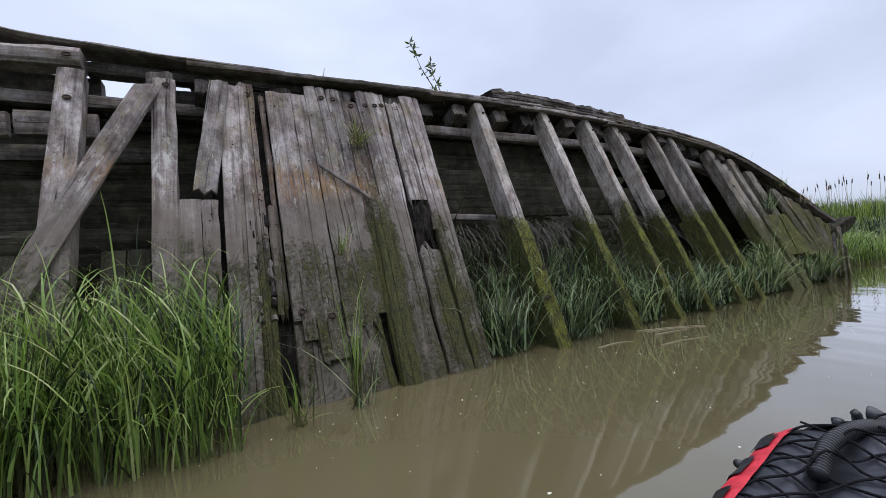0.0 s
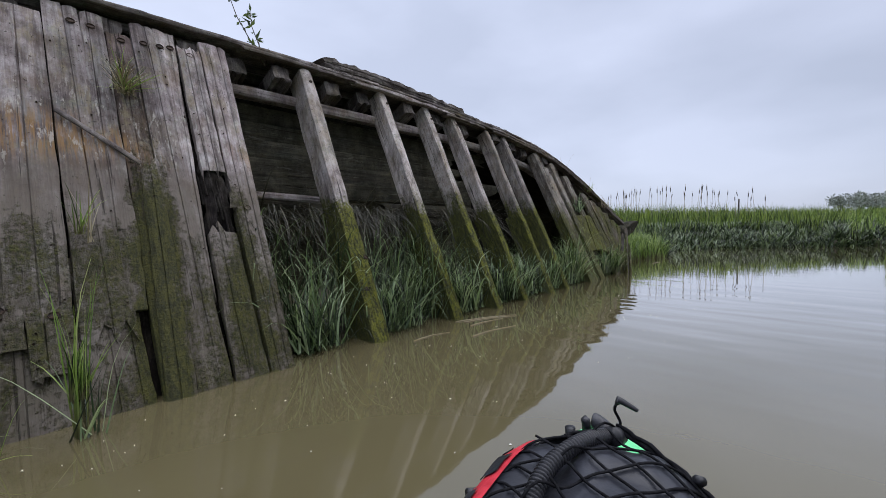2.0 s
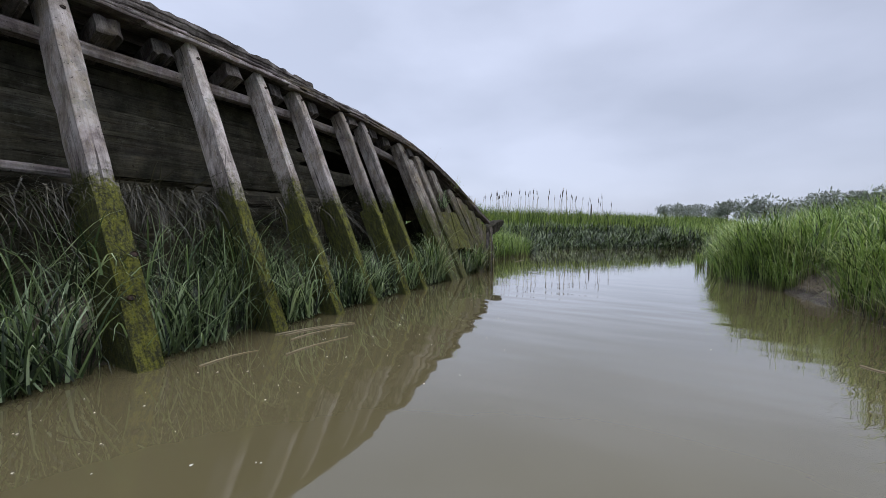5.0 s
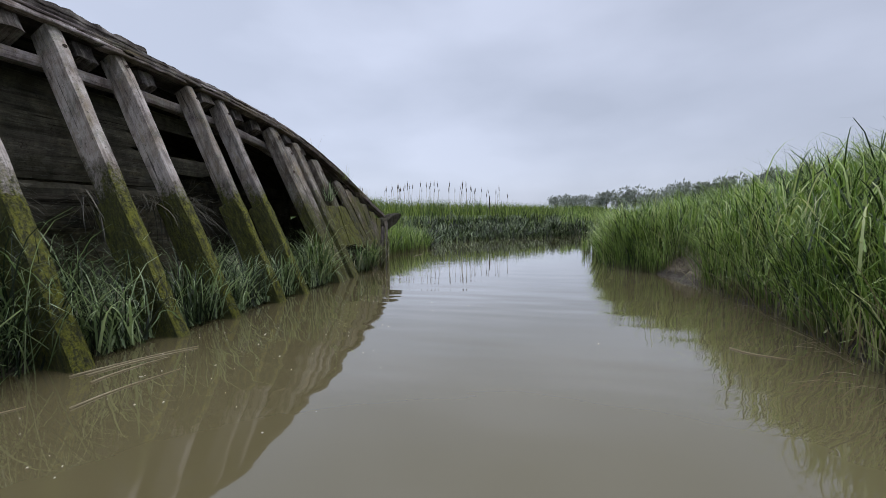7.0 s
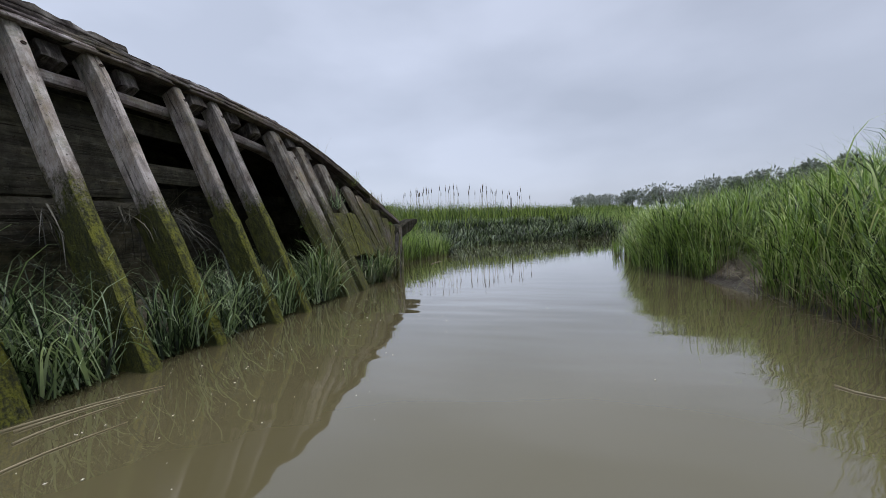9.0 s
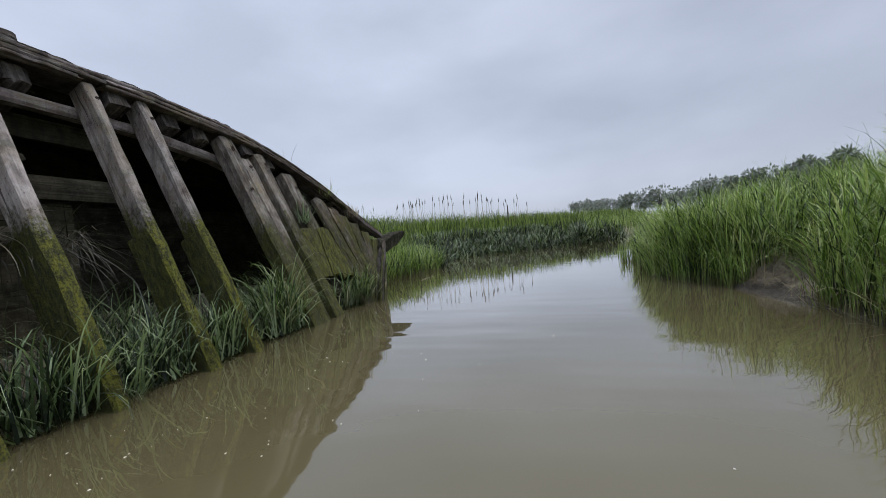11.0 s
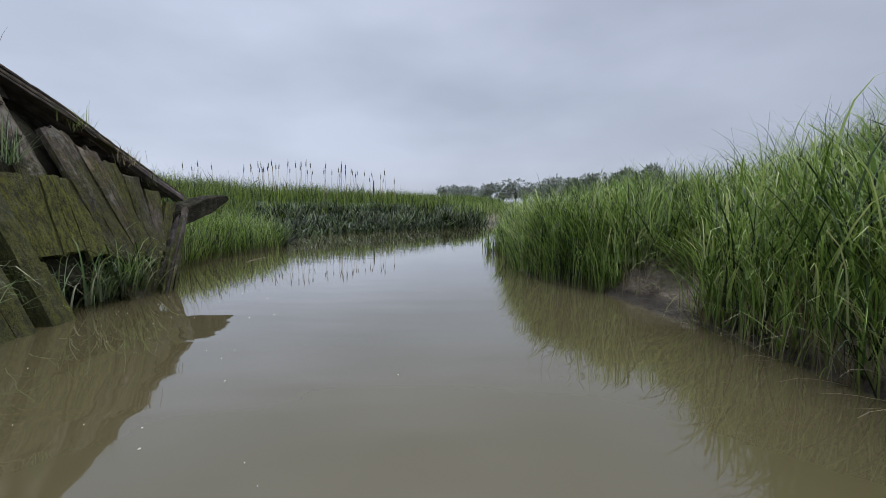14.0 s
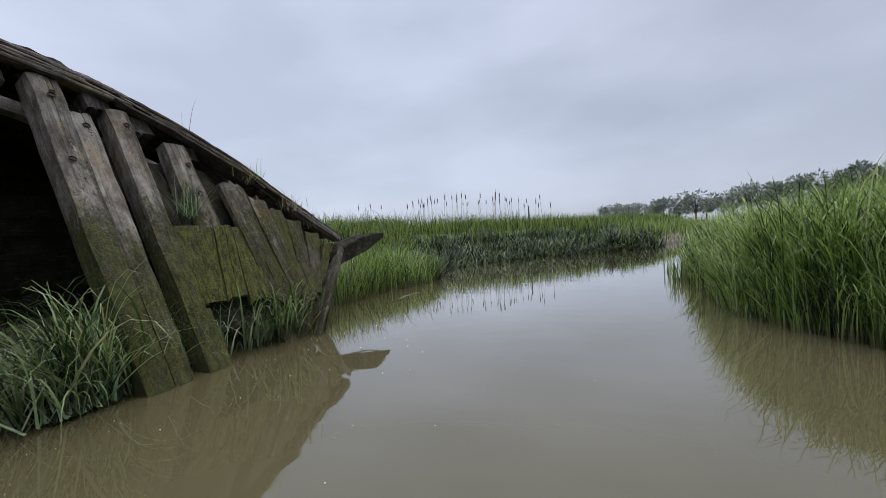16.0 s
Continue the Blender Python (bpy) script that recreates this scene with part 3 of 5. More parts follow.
# upright side planks, left to right: (left, right, height) at foot and top, thickness, how far proud, broken end, grooves
LEFT_PLANKS = [
    ((-0.21, -0.07, -0.25), (-0.19, -0.065, 1.30), 0.05, 0.0, 0.0, ()),
    ((-0.063, 0.018, 0.48), (-0.06, 0.035, 1.29), 0.05, 0.004, 0.0, ()),
    ((0.025, 0.182, -0.25), (0.10, 0.285, 2.24), 0.06, 0.01, 0.02, (0.7,)),
    ((0.192, 0.295, -0.25), (0.228, 0.335, 2.30), 0.05, -0.010, 0.03, (0.3, 0.62)),
    ((0.306, 0.352, 0.48), (0.336, 0.385, 1.27), 0.05, -0.012, 0.02, ()),
    ((0.362, 0.392, 0.5), (0.375, 0.415, 2.21), 0.04, -0.03, 0.02, ()),
    ((0.396, 0.700, 0.45), (0.425, 0.728, 2.22), 0.05, 0.014, 0.015, (0.62,)),
]
MIDDLE_PLANKS = [
    ((0.450, 0.528, 0.34), (0.450, 0.530, 0.56), 0.05, 0.012, 0.0, ()),
    ((0.536, 0.70, 0.20), (0.536, 0.700, 0.56), 0.05, 0.0135, 0.0, (0.35,)),
    ((0.375, 0.70, -0.25), (0.41, 0.70, 0.72), 0.05, -0.03, 0.05, (0.4,)),
    ((0.71, 0.985, -0.25), (0.71, 0.945, 0.80), 0.05, -0.022, 0.05, (0.45, 0.8)),
    ((0.715, 0.945, 0.30), (0.735, 0.905, 2.34), 0.05, 0.004, 0.03, (0.55,)),
    ((0.88, 1.01, 0.78), (0.912, 1.025, 2.315), 0.055, 0.012, 0.02, (0.3,)),
    ((0.90, 1.0, 0.42), (0.93, 1.02, 0.92), 0.03, 0.004, 0.10, ()),
]
RIGHT_PLANKS = [
    ((1.00, 1.15, -0.25), (1.035, 1.175, 2.24), 0.05, -0.008, 0.05, (0.5,)),
    ((0.995, 1.145, -0.25), (1.09, 1.19, 1.34), 0.05, 0.012, 0.10, (0.45,)),
    ((1.158, 1.34, -0.25), (1.18, 1.315, 2.345), 0.06, 0.006, 0.02, (0.62,)),
    ((1.30, 1.345, 0.40), (1.32, 1.445, 2.355), 0.05, -0.004, 0.04, (0.7,)),
    ((1.425, 1.57, 1.20), (1.45, 1.60, 2.26), 0.055, 0.008, 0.05, (0.3, 0.65)),
    ((1.355, 1.545, -0.25), (1.385, 1.55, 0.94), 0.055, 0.006, 0.18, (0.35,)),
    ((1.56, 1.70, -0.25), (1.61, 1.80, 2.345), 0.075, 0.01, 0.02, (0.3, 0.7)),
]
PLANKS = LEFT_PLANKS + MIDDLE_PLANKS + RIGHT_PLANKS
SIDE = []
for k, (low, high, depth, out, jag, cuts) in enumerate(PLANKS):
    SIDE.append(board("plank", low, high, depth, M_RUST if k in (3, 4, 5, 14) else M_PLANK, wreck, out, seg=14, cols=5, jag0=(0.24 if low[2] > 1 else 0.10 if low[1] < 0.72 else 0.14) if low[2] > 0 else 0.0, jag1=jag, seed=k + 1, warp=0.014, groove=cuts))
# rotten wood; the cavity's shade is put into its near-black colour
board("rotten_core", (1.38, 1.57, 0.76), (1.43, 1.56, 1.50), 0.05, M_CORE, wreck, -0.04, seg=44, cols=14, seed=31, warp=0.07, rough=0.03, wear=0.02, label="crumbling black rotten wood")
board("loose_strip", (1.545, 1.60, 1.02), (1.56, 1.615, 1.13), 0.02, M_PLANK, wreck, 0.03, seg=2, seed=32)
beam("batten", H(0.73, 1.555, 0.03), H(1.085, 1.275, 0.03), 0.026, 0.018, M_CAP, wreck, up=OUT, seg=6, seed=33, wear=0.004)


def bolt(u, z, out, r, parent):
    """A sunk bolt: a dark ring with a rusty head set a little below its rim."""
    c, up = H(u, z, out), Vector((0, LEANING, 1)).normalized()
    vs, fs, n = [], [], 10
    for rad, h in ((r * 1.15, -0.004), (r, 0.003), (r * 0.82, -0.004), (r * 0.3, -0.002)):
        vs += [c + OUT * h + (Vector((1, 0, 0)) * math.cos(i * 6.2832 / n) + up * 0.75 * math.sin(i * 6.2832 / n)) * rad for i in range(n)]
    for k in range(3):
        fs += [(k * n + i, k * n + (i + 1) % n, (k + 1) * n + (i + 1) % n, (k + 1) * n + i) for i in range(n)]
    fs.append(tuple(range(3 * n, 4 * n)))
    return link_mesh("bolt", vs, fs, M_IRON, parent)


for u, z, out in [(0.86, 2.20, 0.012), (0.955, 2.19, 0.02), (1.11, 2.16, 0.0), (1.235, 2.17, 0.014), (1.335, 2.19, 0.004), (1.40, 2.20, 0.004), (1.52, 2.17, 0.016),
                  (-0.235, 2.16, 0.012), (-0.76, 1.98, 0.012), (0.285, 2.16, 0.0), (-0.77, 2.28, 0.05), (6.60, 1.90, 0.03), (6.74, 1.72, 0.03), (7.03, 1.79, 0.03), (6.57, 1.45, 0.03), (7.44, 1.55, 0.01), (7.43, 1.30, 0.01), (0.45, 0.525, 0.018), (0.63, 0.48, 0.018), (1.66, 1.02, 0.015), (2.50, 0.62, 0.036), (2.42, 0.38, 0.036)]:
    best = [p for p, (low, high, *_) in zip(SIDE, PLANKS) if low[2] < z < high[2] + 0.05 and low[0] + (high[0] - low[0]) * (z - low[2]) / (high[2] - low[2]) < u < low[1] + (high[1] - low[1]) * (z - low[2]) / (high[2] - low[2])]
    bolt(u, z, out, 0.022, best[-1] if best else wreck)
hole = random.Random(12)
nail_mesh = None
for k in range(130):
    which = hole.choice((hole.randrange(len(PLANKS)), hole.randrange(len(PLANKS)), 3))
    low, high, depth, out, jag, cuts = PLANKS[which]
    f, a = hole.uniform(0.12, 0.96), hole.choice((hole.uniform(0.08, 0.2), hole.uniform(0.8, 0.92), hole.uniform(0.1, 0.9)))
    z = low[2] + (high[2] - low[2]) * f
    if z < 0.15:
        continue
    left, right = low[0] + (high[0] - low[0]) * f, low[1] + (high[1] - low[1]) * f
    at = H(left + (right - left) * a, z, out + 0.004)
    if nail_mesh is None:
        first = bolt(0, 0, 0, 0.0045, SIDE[which])
        first.data.transform(Matrix.Translation(-H(0, 0, 0)))
        first.name = "nail"
        nail_mesh = first.data
        first.matrix_basis = Matrix.Translation(at)
    else:
        nail = new("nail", nail_mesh)
        adopt(nail, SIDE[which]).matrix_basis = Matrix.Translation(at)

crumb = random.Random(77)
for k in range(26):
    u, z = (0.212 if k % 2 else 0.302) + crumb.gauss(0, 0.006), crumb.uniform(0.5, 1.15)
    w, h = crumb.uniform(0.008, 0.02), crumb.uniform(0.015, 0.05)
    board("rot_crumb", (u - w, u + w, z - h), (u - w * 0.7, u + w * 0.8, z + h), 0.03, M_CAP if k % 3 else M_CORE, wreck, crumb.uniform(0.0, 0.016), seg=4, cols=3, jag0=0.01, jag1=0.01, seed=300 + k, wear=0.008, warp=0.02, rough=0.006)
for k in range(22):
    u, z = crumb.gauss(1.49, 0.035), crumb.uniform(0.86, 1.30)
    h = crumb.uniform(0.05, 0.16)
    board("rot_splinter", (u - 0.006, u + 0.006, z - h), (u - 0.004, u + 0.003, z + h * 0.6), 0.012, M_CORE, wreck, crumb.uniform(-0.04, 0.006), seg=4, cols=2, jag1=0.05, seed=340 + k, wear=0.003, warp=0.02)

# frames (ribs) with open gaps between: right edge at foot and top, height, face, depth
RIBS = [(2.47, 2.58, 2.36, 0.122, 0.23), (3.40, 3.49, 2.37, 0.102, 0.21), (4.07, 4.17, 2.34, 0.094, 0.20), (4.62, 4.67, 2.32, 0.090, 0.20),
        (5.27, 5.38, 2.25, 0.088, 0.18), (5.71, 5.80, 2.21, 0.088, 0.18), (6.62, 6.69, 2.06, 0.17, 0.16), (6.76, 6.81, 1.83, 0.13, 0.10),
        (7.02, 7.09, 1.93, 0.15, 0.15)]
for k, (foot, top, z, w, d) in enumerate(RIBS):
    board("rib", (foot - w, foot, -0.3), (top - w, top, z), d, M_RIB if k < 6 else M_RIB2, wreck, 0.02, seg=14, seed=40 + k, jag1=0.02, warp=0.012, wear=0.012)
    bolt(top - w * 0.45, z - 0.13 - 0.02 * (k % 3), 0.024, 0.016, wreck)
    if k < 6:
        lean = (top - foot) / (z + 0.3)
        head = 1.12 - 0.03 * (k % 3)
        board("futtock", (foot - w - 0.006, foot + 0.005, -0.3), (foot - w - 0.006 + lean * (head + 0.3), foot + 0.005 + lean * (head + 0.3), head), d + (0.09, 0.08, 0.08, 0.07, 0.06, 0.06)[k], M_RIB, wreck, 0.026, seg=9, seed=60 + k, jag1=0.05, wear=0.014, warp=0.012, label="mossy lower half of the rib")
board("rib_doubler", (2.375, 2.485, -0.3), (2.435, 2.545, 1.10), 0.16, M_RIB, wreck, 0.032, seg=9, seed=50, jag1=0.05, wear=0.014)
board("rib", (7.26, 7.51, 0.95), (7.32, 7.50, 1.76), 0.12, M_RIB2, wreck, 0.0, seg=8, seed=52, jag1=0.03)

# the broken section with posts and a fallen diagonal board
board("post", (-0.85, -0.69, -0.2), (-0.83, -0.69, 2.23), 0.14, M_PLANK, wreck, 0.0, seg=12, seed=60)
board("post", (-0.33, -0.20, -0.2), (-0.32, -0.18, 2.23), 0.10, M_PLANK, wreck, 0.0, seg=12, seed=61)
board("diagonal_board", (-1.02, -0.88, 0.60), (-0.41, -0.25, 2.12), 0.035, M_PLANK, wreck, 0.06, seg=10, seed=62, jag1=0.03)
board("hanging_board", (-0.11, 0.03, 1.30), (0.04, 0.165, 2.23), 0.035, M_PLANK, wreck, 0.05, seg=8, seed=63, jag0=0.05, jag1=0.02)

# bow planking and stem
BOW = [((7.03, 7.25, 0.40), (7.05, 7.41, 1.03), 0.0), ((7.0, 7.06, -0.2), (7.03, 7.09, 0.42), 0.0), ((7.258, 7.46, 0.41), (7.418, 7.60, 1.03), 0.004), ((7.468, 7.70, 0.36), (7.608, 7.75, 1.02), -0.004),
       ((7.71, 7.84, 0.30), (7.66, 7.82, 1.47), 0.012), ((7.80, 8.04, 0.20), (7.825, 7.95, 1.47), -0.004), ((7.98, 8.12, 0.30), (7.95, 8.14, 1.33), 0.006),
       ((8.07, 8.22, 0.25), (8.15, 8.34, 1.24), -0.004), ((8.10, 8.24, 0.24), (8.35, 8.55, 1.12), 0.006), ((8.24, 8.36, 0.30), (8.56, 8.80, 0.98), 0.0),
       ((8.38, 8.50, 0.42), (8.81, 9.0, 0.84), -0.006), ((7.62, 8.20, -0.25), (7.66, 8.12, 0.24), -0.02)]
for k, (low, high, out) in enumerate(BOW):
    board("bow_plank", low, high, 0.05, M_BOW if k < 4 else M_BOW2, wreck, out, seg=18, cols=3, seed=80 + k, wear=0.005, jag0=0.07 if low[2] > 0 else 0, jag1=0.02 if high[2] < 1.04 and low[0] < 7.5 else 0.13, warp=0.020, rough=0.006, groove=((), (), (0.55,), ())[k % 4], deep=0.008)
beam("stem_post", (7.70, 2.30, -0.25), (8.96, 2.74, 0.74), 0.05, 0.08, M_ROT, wreck, up=(0.7, 0, -0.7), seg=9, seed=95, wear=0.015)
beam("stem_post", (7.80, 2.40, -0.25), (9.06, 2.86, 0.74), 0.07, 0.10, M_ROT, wreck, up=(0.7, 0, -0.7), seg=9, seed=96, wear=0.015)
for k, (p, q, w) in enumerate([((7.82, 2.37, -0.1), (8.36, 2.55, 0.40), 0.10), ((7.94, 2.33, -0.12), (8.62, 2.59, 0.50), 0.07), ((7.80, 2.40, 0.02), (8.14, 2.53, 0.36), 0.06), ((7.74, 2.26, -0.1), (8.50, 2.53, 0.46), 0.035), ((8.02, 2.44, 0.10), (8.80, 2.69, 0.66), 0.035)]):
    beam("stem_board", p, q, w, 0.025, M_BOW2, wreck, up=(0.5, -0.75, -0.4), seg=8, seed=400 + k, jag0=0.08, jag1=0.06, wear=0.008, warp=0.02)


def sprit(l, a, d):
    w = 0.22 * (1 - 0.78 * (max(0.0, l - 0.5) / 0.5) ** 1.5)
    return Vector((8.8 + 1.6 * l, 2.90 + 0.06 * l + (a - 0.5) * w, 0.63 + 0.30 * l + (0.5 - d) * w - 0.12 * max(0.0, l - 0.7)))


loft("bowsprit_stub", sprit, 1.62, 0.22, 0.22, M_INNER, wreck, seg=22, cols=5, jag1=0.22, wear=0.03, warp=0.03, seed=97, groove=(0.45,), deep=0.03, rough=0.02)

# covering board, raised second layer, clamp and beam ends
SHEER = [(-0.1, 2.345), (0.9, 2.375), (1.8, 2.40), (2.6, 2.40), (3.4, 2.40), (4.2, 2.37), (5.0, 2.34), (5.8, 2.275), (6.5, 2.17), (7.0, 2.065), (7.5, 1.87), (8.0, 1.61), (8.5, 1.25), (9.1, 0.87)]
rail("covering_board", [(u, z, 0.05) for u, z in SHEER], 0.60, 0.032, M_CAP, wreck, seg=150, cols=2, seed=101, wear=0.004, warp=0.012, rough=0.005)
rail("covering_board", [(u, z + 0.032, 0.02) for u, z in SHEER[3:11]], 0.50, 0.028, M_CAP, wreck, seg=190, cols=2, seed=108, wear=0.006, warp=0.022, rough=0.018)
rail("covering_board", [(-1.5, 2.47, 0.05), (-0.9, 2.41, 0.05), (-0.1, 2.375, 0.05), (0.6, 2.395, 0.05)], 0.30, 0.03, M_CAP, wreck, seg=14, cols=2, seed=102, wear=0.015, warp=0.02, shift=(0, 0.03, 0.01))
rail("splintered_board", [(2.9, 2.615, -0.1), (3.4, 2.60, -0.1), (4.4, 2.535, -0.1)], 0.28, 0.045, M_CAP, wreck, seg=60, seed=109, jag0=0.12, jag1=0.1, wear=0.01, warp=0.05, rough=0.025)
rail("top_timber", [(2.76, 2.525, -0.02), (3.3, 2.555, -0.02), (4.2, 2.495, -0.02), (5.0, 2.43, -0.02)], 0.34, 0.145, M_END, wreck, seg=70, seed=103, jag0=0.10, wear=0.018, warp=0.03, groove=(0.35, 0.7), rough=0.022)
rail("top_timber", [(4.6, 2.44, -0.02)] + [(u, z + 0.06, -0.02) for u, z in SHEER[7:13]] + [(8.85, 1.12, -0.02)], 0.34, 0.075, M_END, wreck, seg=110, seed=104, wear=0.006, warp=0.04, groove=(0.4,), rough=0.022)
rail("splintered_board", [(5.6, 2.40, -0.06), (6.5, 2.285, -0.06), (7.2, 2.10, -0.06), (7.9, 1.79, -0.06)], 0.26, 0.03, M_ROT, wreck, seg=80, seed=110, jag0=0.15, jag1=0.12, wear=0.01, warp=0.06, rough=0.02)
strip = random.Random(91)
for layer, start in ((0, 4.4), (1, 3.0), (2, 1.9), (3, 2.4)):
    u = start
    while u < 8.9:
        span = strip.uniform(0.8, 1.9)
        end = min(u + span, 9.08)
        line = []
        for f in (0, 0.25, 0.5, 0.75, 1):
            z = float(np.interp(u + (end - u) * f, [p[0] for p in SHEER], [p[1] for p in SHEER]))
            line.append((u + (end - u) * f, z - 0.082 + 0.027 * layer + strip.uniform(-0.003, 0.003), 0.050 + 0.010 * (layer % 2) + strip.uniform(-0.006, 0.008)))
        rail("rail_strip", line, strip.uniform(0.08, 0.14), strip.uniform(0.016, 0.025), strip.choice((M_TRIM, M_CAP, M_TRIM, M_BOW2)), wreck, seg=int(16 * (end - u)) + 6, cols=2, seed=600 + layer * 40 + int(u * 7), jag0=0.10, jag1=0.14, wear=0.003, warp=0.010, rough=0.006, label="splintered weathered rail strip")
        u = end + strip.choice((0.004, 0.01, 0.05, 0.12))
rail("rail_log", [(-2.0, 2.25, 0.04), (-1.1, 2.255, 0.04), (-0.71, 2.295, 0.04)], 0.2, 0.12, M_TRIM, wreck, seg=8, seed=105, wear=0.02)
rail("clamp", [(-2.0, 2.17, -0.22), (1.0, 2.14, -0.2), (2.4, 2.14, -0.17), (4.2, 2.13, -0.17), (5.0, 2.10, -0.17), (5.8, 2.04, -0.17), (6.5, 1.91, -0.17), (7.4, 1.57, -0.17)], 0.12, 0.085, M_TRIM, wreck, seg=40, seed=106, wear=0.012, warp=0.02)
rail("ledge", [(1.6, 1.31, -0.33), (2.5, 1.28, -0.33)], 0.09, 0.06, M_TRIM, wreck, seg=8, seed=107)
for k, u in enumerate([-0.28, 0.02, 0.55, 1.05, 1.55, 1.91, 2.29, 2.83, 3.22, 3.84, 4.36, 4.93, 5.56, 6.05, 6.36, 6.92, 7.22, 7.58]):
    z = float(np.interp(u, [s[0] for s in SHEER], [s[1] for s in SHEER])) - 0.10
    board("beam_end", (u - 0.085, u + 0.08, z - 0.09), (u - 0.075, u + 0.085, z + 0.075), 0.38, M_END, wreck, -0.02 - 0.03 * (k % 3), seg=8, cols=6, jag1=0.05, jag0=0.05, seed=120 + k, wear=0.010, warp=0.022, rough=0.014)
chip = random.Random(55)
for k in range(46):
    u = chip.uniform(2.3, 8.3)
    span = chip.uniform(0.25, 0.7)
    top = [float(np.interp(u + span * f, [p[0] for p in SHEER], [p[1] for p in SHEER])) for f in (0, 0.5, 1)]
    rise = chip.uniform(0.06, 0.12) - 0.02
    rail("sliver", [(u + span * f, top[i] + rise + chip.uniform(-0.01, 0.015), -0.03 - chip.uniform(0, 0.05)) for i, f in enumerate((0, 0.5, 1))], chip.uniform(0.05, 0.16), chip.uniform(0.012, 0.028), chip.choice((M_CAP, M_END, M_ROT)), wreck, seg=16, cols=2, seed=500 + k, jag0=0.10, jag1=0.14, wear=0.004, warp=0.03, rough=0.012)
# inner lining planks, then walls and deck added to keep light out
def back(u, z, into):
    """A place in the hull's shell at height z, that far in from the side."""
    return (u, z + 0.4328 * into, -into)


SHEER_U, SHEER_Z = [p[0] for p in SHEER], [p[1] for p in SHEER]
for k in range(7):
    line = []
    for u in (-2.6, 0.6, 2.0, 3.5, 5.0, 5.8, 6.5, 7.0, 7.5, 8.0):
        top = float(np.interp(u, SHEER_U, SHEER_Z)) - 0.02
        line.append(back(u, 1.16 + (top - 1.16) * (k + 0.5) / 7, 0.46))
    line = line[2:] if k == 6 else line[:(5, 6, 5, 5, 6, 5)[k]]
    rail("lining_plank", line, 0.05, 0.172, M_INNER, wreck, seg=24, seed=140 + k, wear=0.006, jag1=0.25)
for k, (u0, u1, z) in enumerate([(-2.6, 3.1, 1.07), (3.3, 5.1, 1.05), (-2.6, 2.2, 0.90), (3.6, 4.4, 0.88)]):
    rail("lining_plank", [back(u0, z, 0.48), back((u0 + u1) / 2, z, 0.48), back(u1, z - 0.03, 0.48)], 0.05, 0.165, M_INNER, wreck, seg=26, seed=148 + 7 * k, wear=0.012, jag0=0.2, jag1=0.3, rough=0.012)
# walls added to close the hold; deep shade toward the bow is coloured in
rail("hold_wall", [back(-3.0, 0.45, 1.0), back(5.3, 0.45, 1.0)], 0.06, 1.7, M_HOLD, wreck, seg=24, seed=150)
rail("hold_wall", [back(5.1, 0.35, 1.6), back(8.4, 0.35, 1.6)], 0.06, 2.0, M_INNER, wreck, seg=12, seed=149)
# unseen deck and far side, added to shut light out
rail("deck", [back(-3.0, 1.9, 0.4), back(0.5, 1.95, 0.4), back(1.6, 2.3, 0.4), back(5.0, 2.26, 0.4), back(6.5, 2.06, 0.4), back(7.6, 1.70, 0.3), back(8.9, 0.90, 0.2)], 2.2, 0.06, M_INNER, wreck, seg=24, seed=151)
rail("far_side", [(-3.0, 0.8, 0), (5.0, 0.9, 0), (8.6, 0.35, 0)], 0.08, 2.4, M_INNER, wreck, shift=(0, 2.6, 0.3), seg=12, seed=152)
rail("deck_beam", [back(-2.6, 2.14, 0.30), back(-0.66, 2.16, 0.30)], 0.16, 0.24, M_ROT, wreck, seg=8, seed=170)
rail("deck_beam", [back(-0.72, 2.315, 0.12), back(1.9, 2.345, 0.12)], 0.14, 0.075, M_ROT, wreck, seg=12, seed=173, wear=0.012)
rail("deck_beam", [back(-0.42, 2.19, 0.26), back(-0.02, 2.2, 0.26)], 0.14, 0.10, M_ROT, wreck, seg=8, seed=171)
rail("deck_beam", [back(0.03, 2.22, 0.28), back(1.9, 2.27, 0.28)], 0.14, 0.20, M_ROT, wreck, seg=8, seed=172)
# near-black sheets here and below stand in for shade behind the bow
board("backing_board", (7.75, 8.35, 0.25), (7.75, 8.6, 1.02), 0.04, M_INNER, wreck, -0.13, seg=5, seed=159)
# end walls added to stop light leaking into the hold
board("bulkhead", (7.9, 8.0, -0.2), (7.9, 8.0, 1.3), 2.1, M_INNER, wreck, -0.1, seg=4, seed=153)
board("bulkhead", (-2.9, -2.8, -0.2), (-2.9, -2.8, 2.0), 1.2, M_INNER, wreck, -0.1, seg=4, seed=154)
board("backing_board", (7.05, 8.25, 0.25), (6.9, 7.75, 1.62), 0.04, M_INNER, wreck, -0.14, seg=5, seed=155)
rail("cross_plank", [(-1.07, 1.945, -0.2), (-0.65, 1.95, -0.2)], 0.08, 0.16, M_TRIM, wreck, seg=4, seed=156, wear=0.01)
rail("cross_plank", [(-1.5, 1.80, -0.12), (-1.07, 1.87, -0.12)], 0.08, 0.15, M_TRIM, wreck, seg=4, seed=157, wear=0.01)
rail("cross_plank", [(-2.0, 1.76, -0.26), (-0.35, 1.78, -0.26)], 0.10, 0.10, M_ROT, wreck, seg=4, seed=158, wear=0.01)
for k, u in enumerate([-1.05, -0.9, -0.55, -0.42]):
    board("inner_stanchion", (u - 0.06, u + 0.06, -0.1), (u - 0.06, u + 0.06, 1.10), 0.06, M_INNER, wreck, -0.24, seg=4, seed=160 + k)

# ---- grass and other plants ----
rng = np.random.default_rng(5)


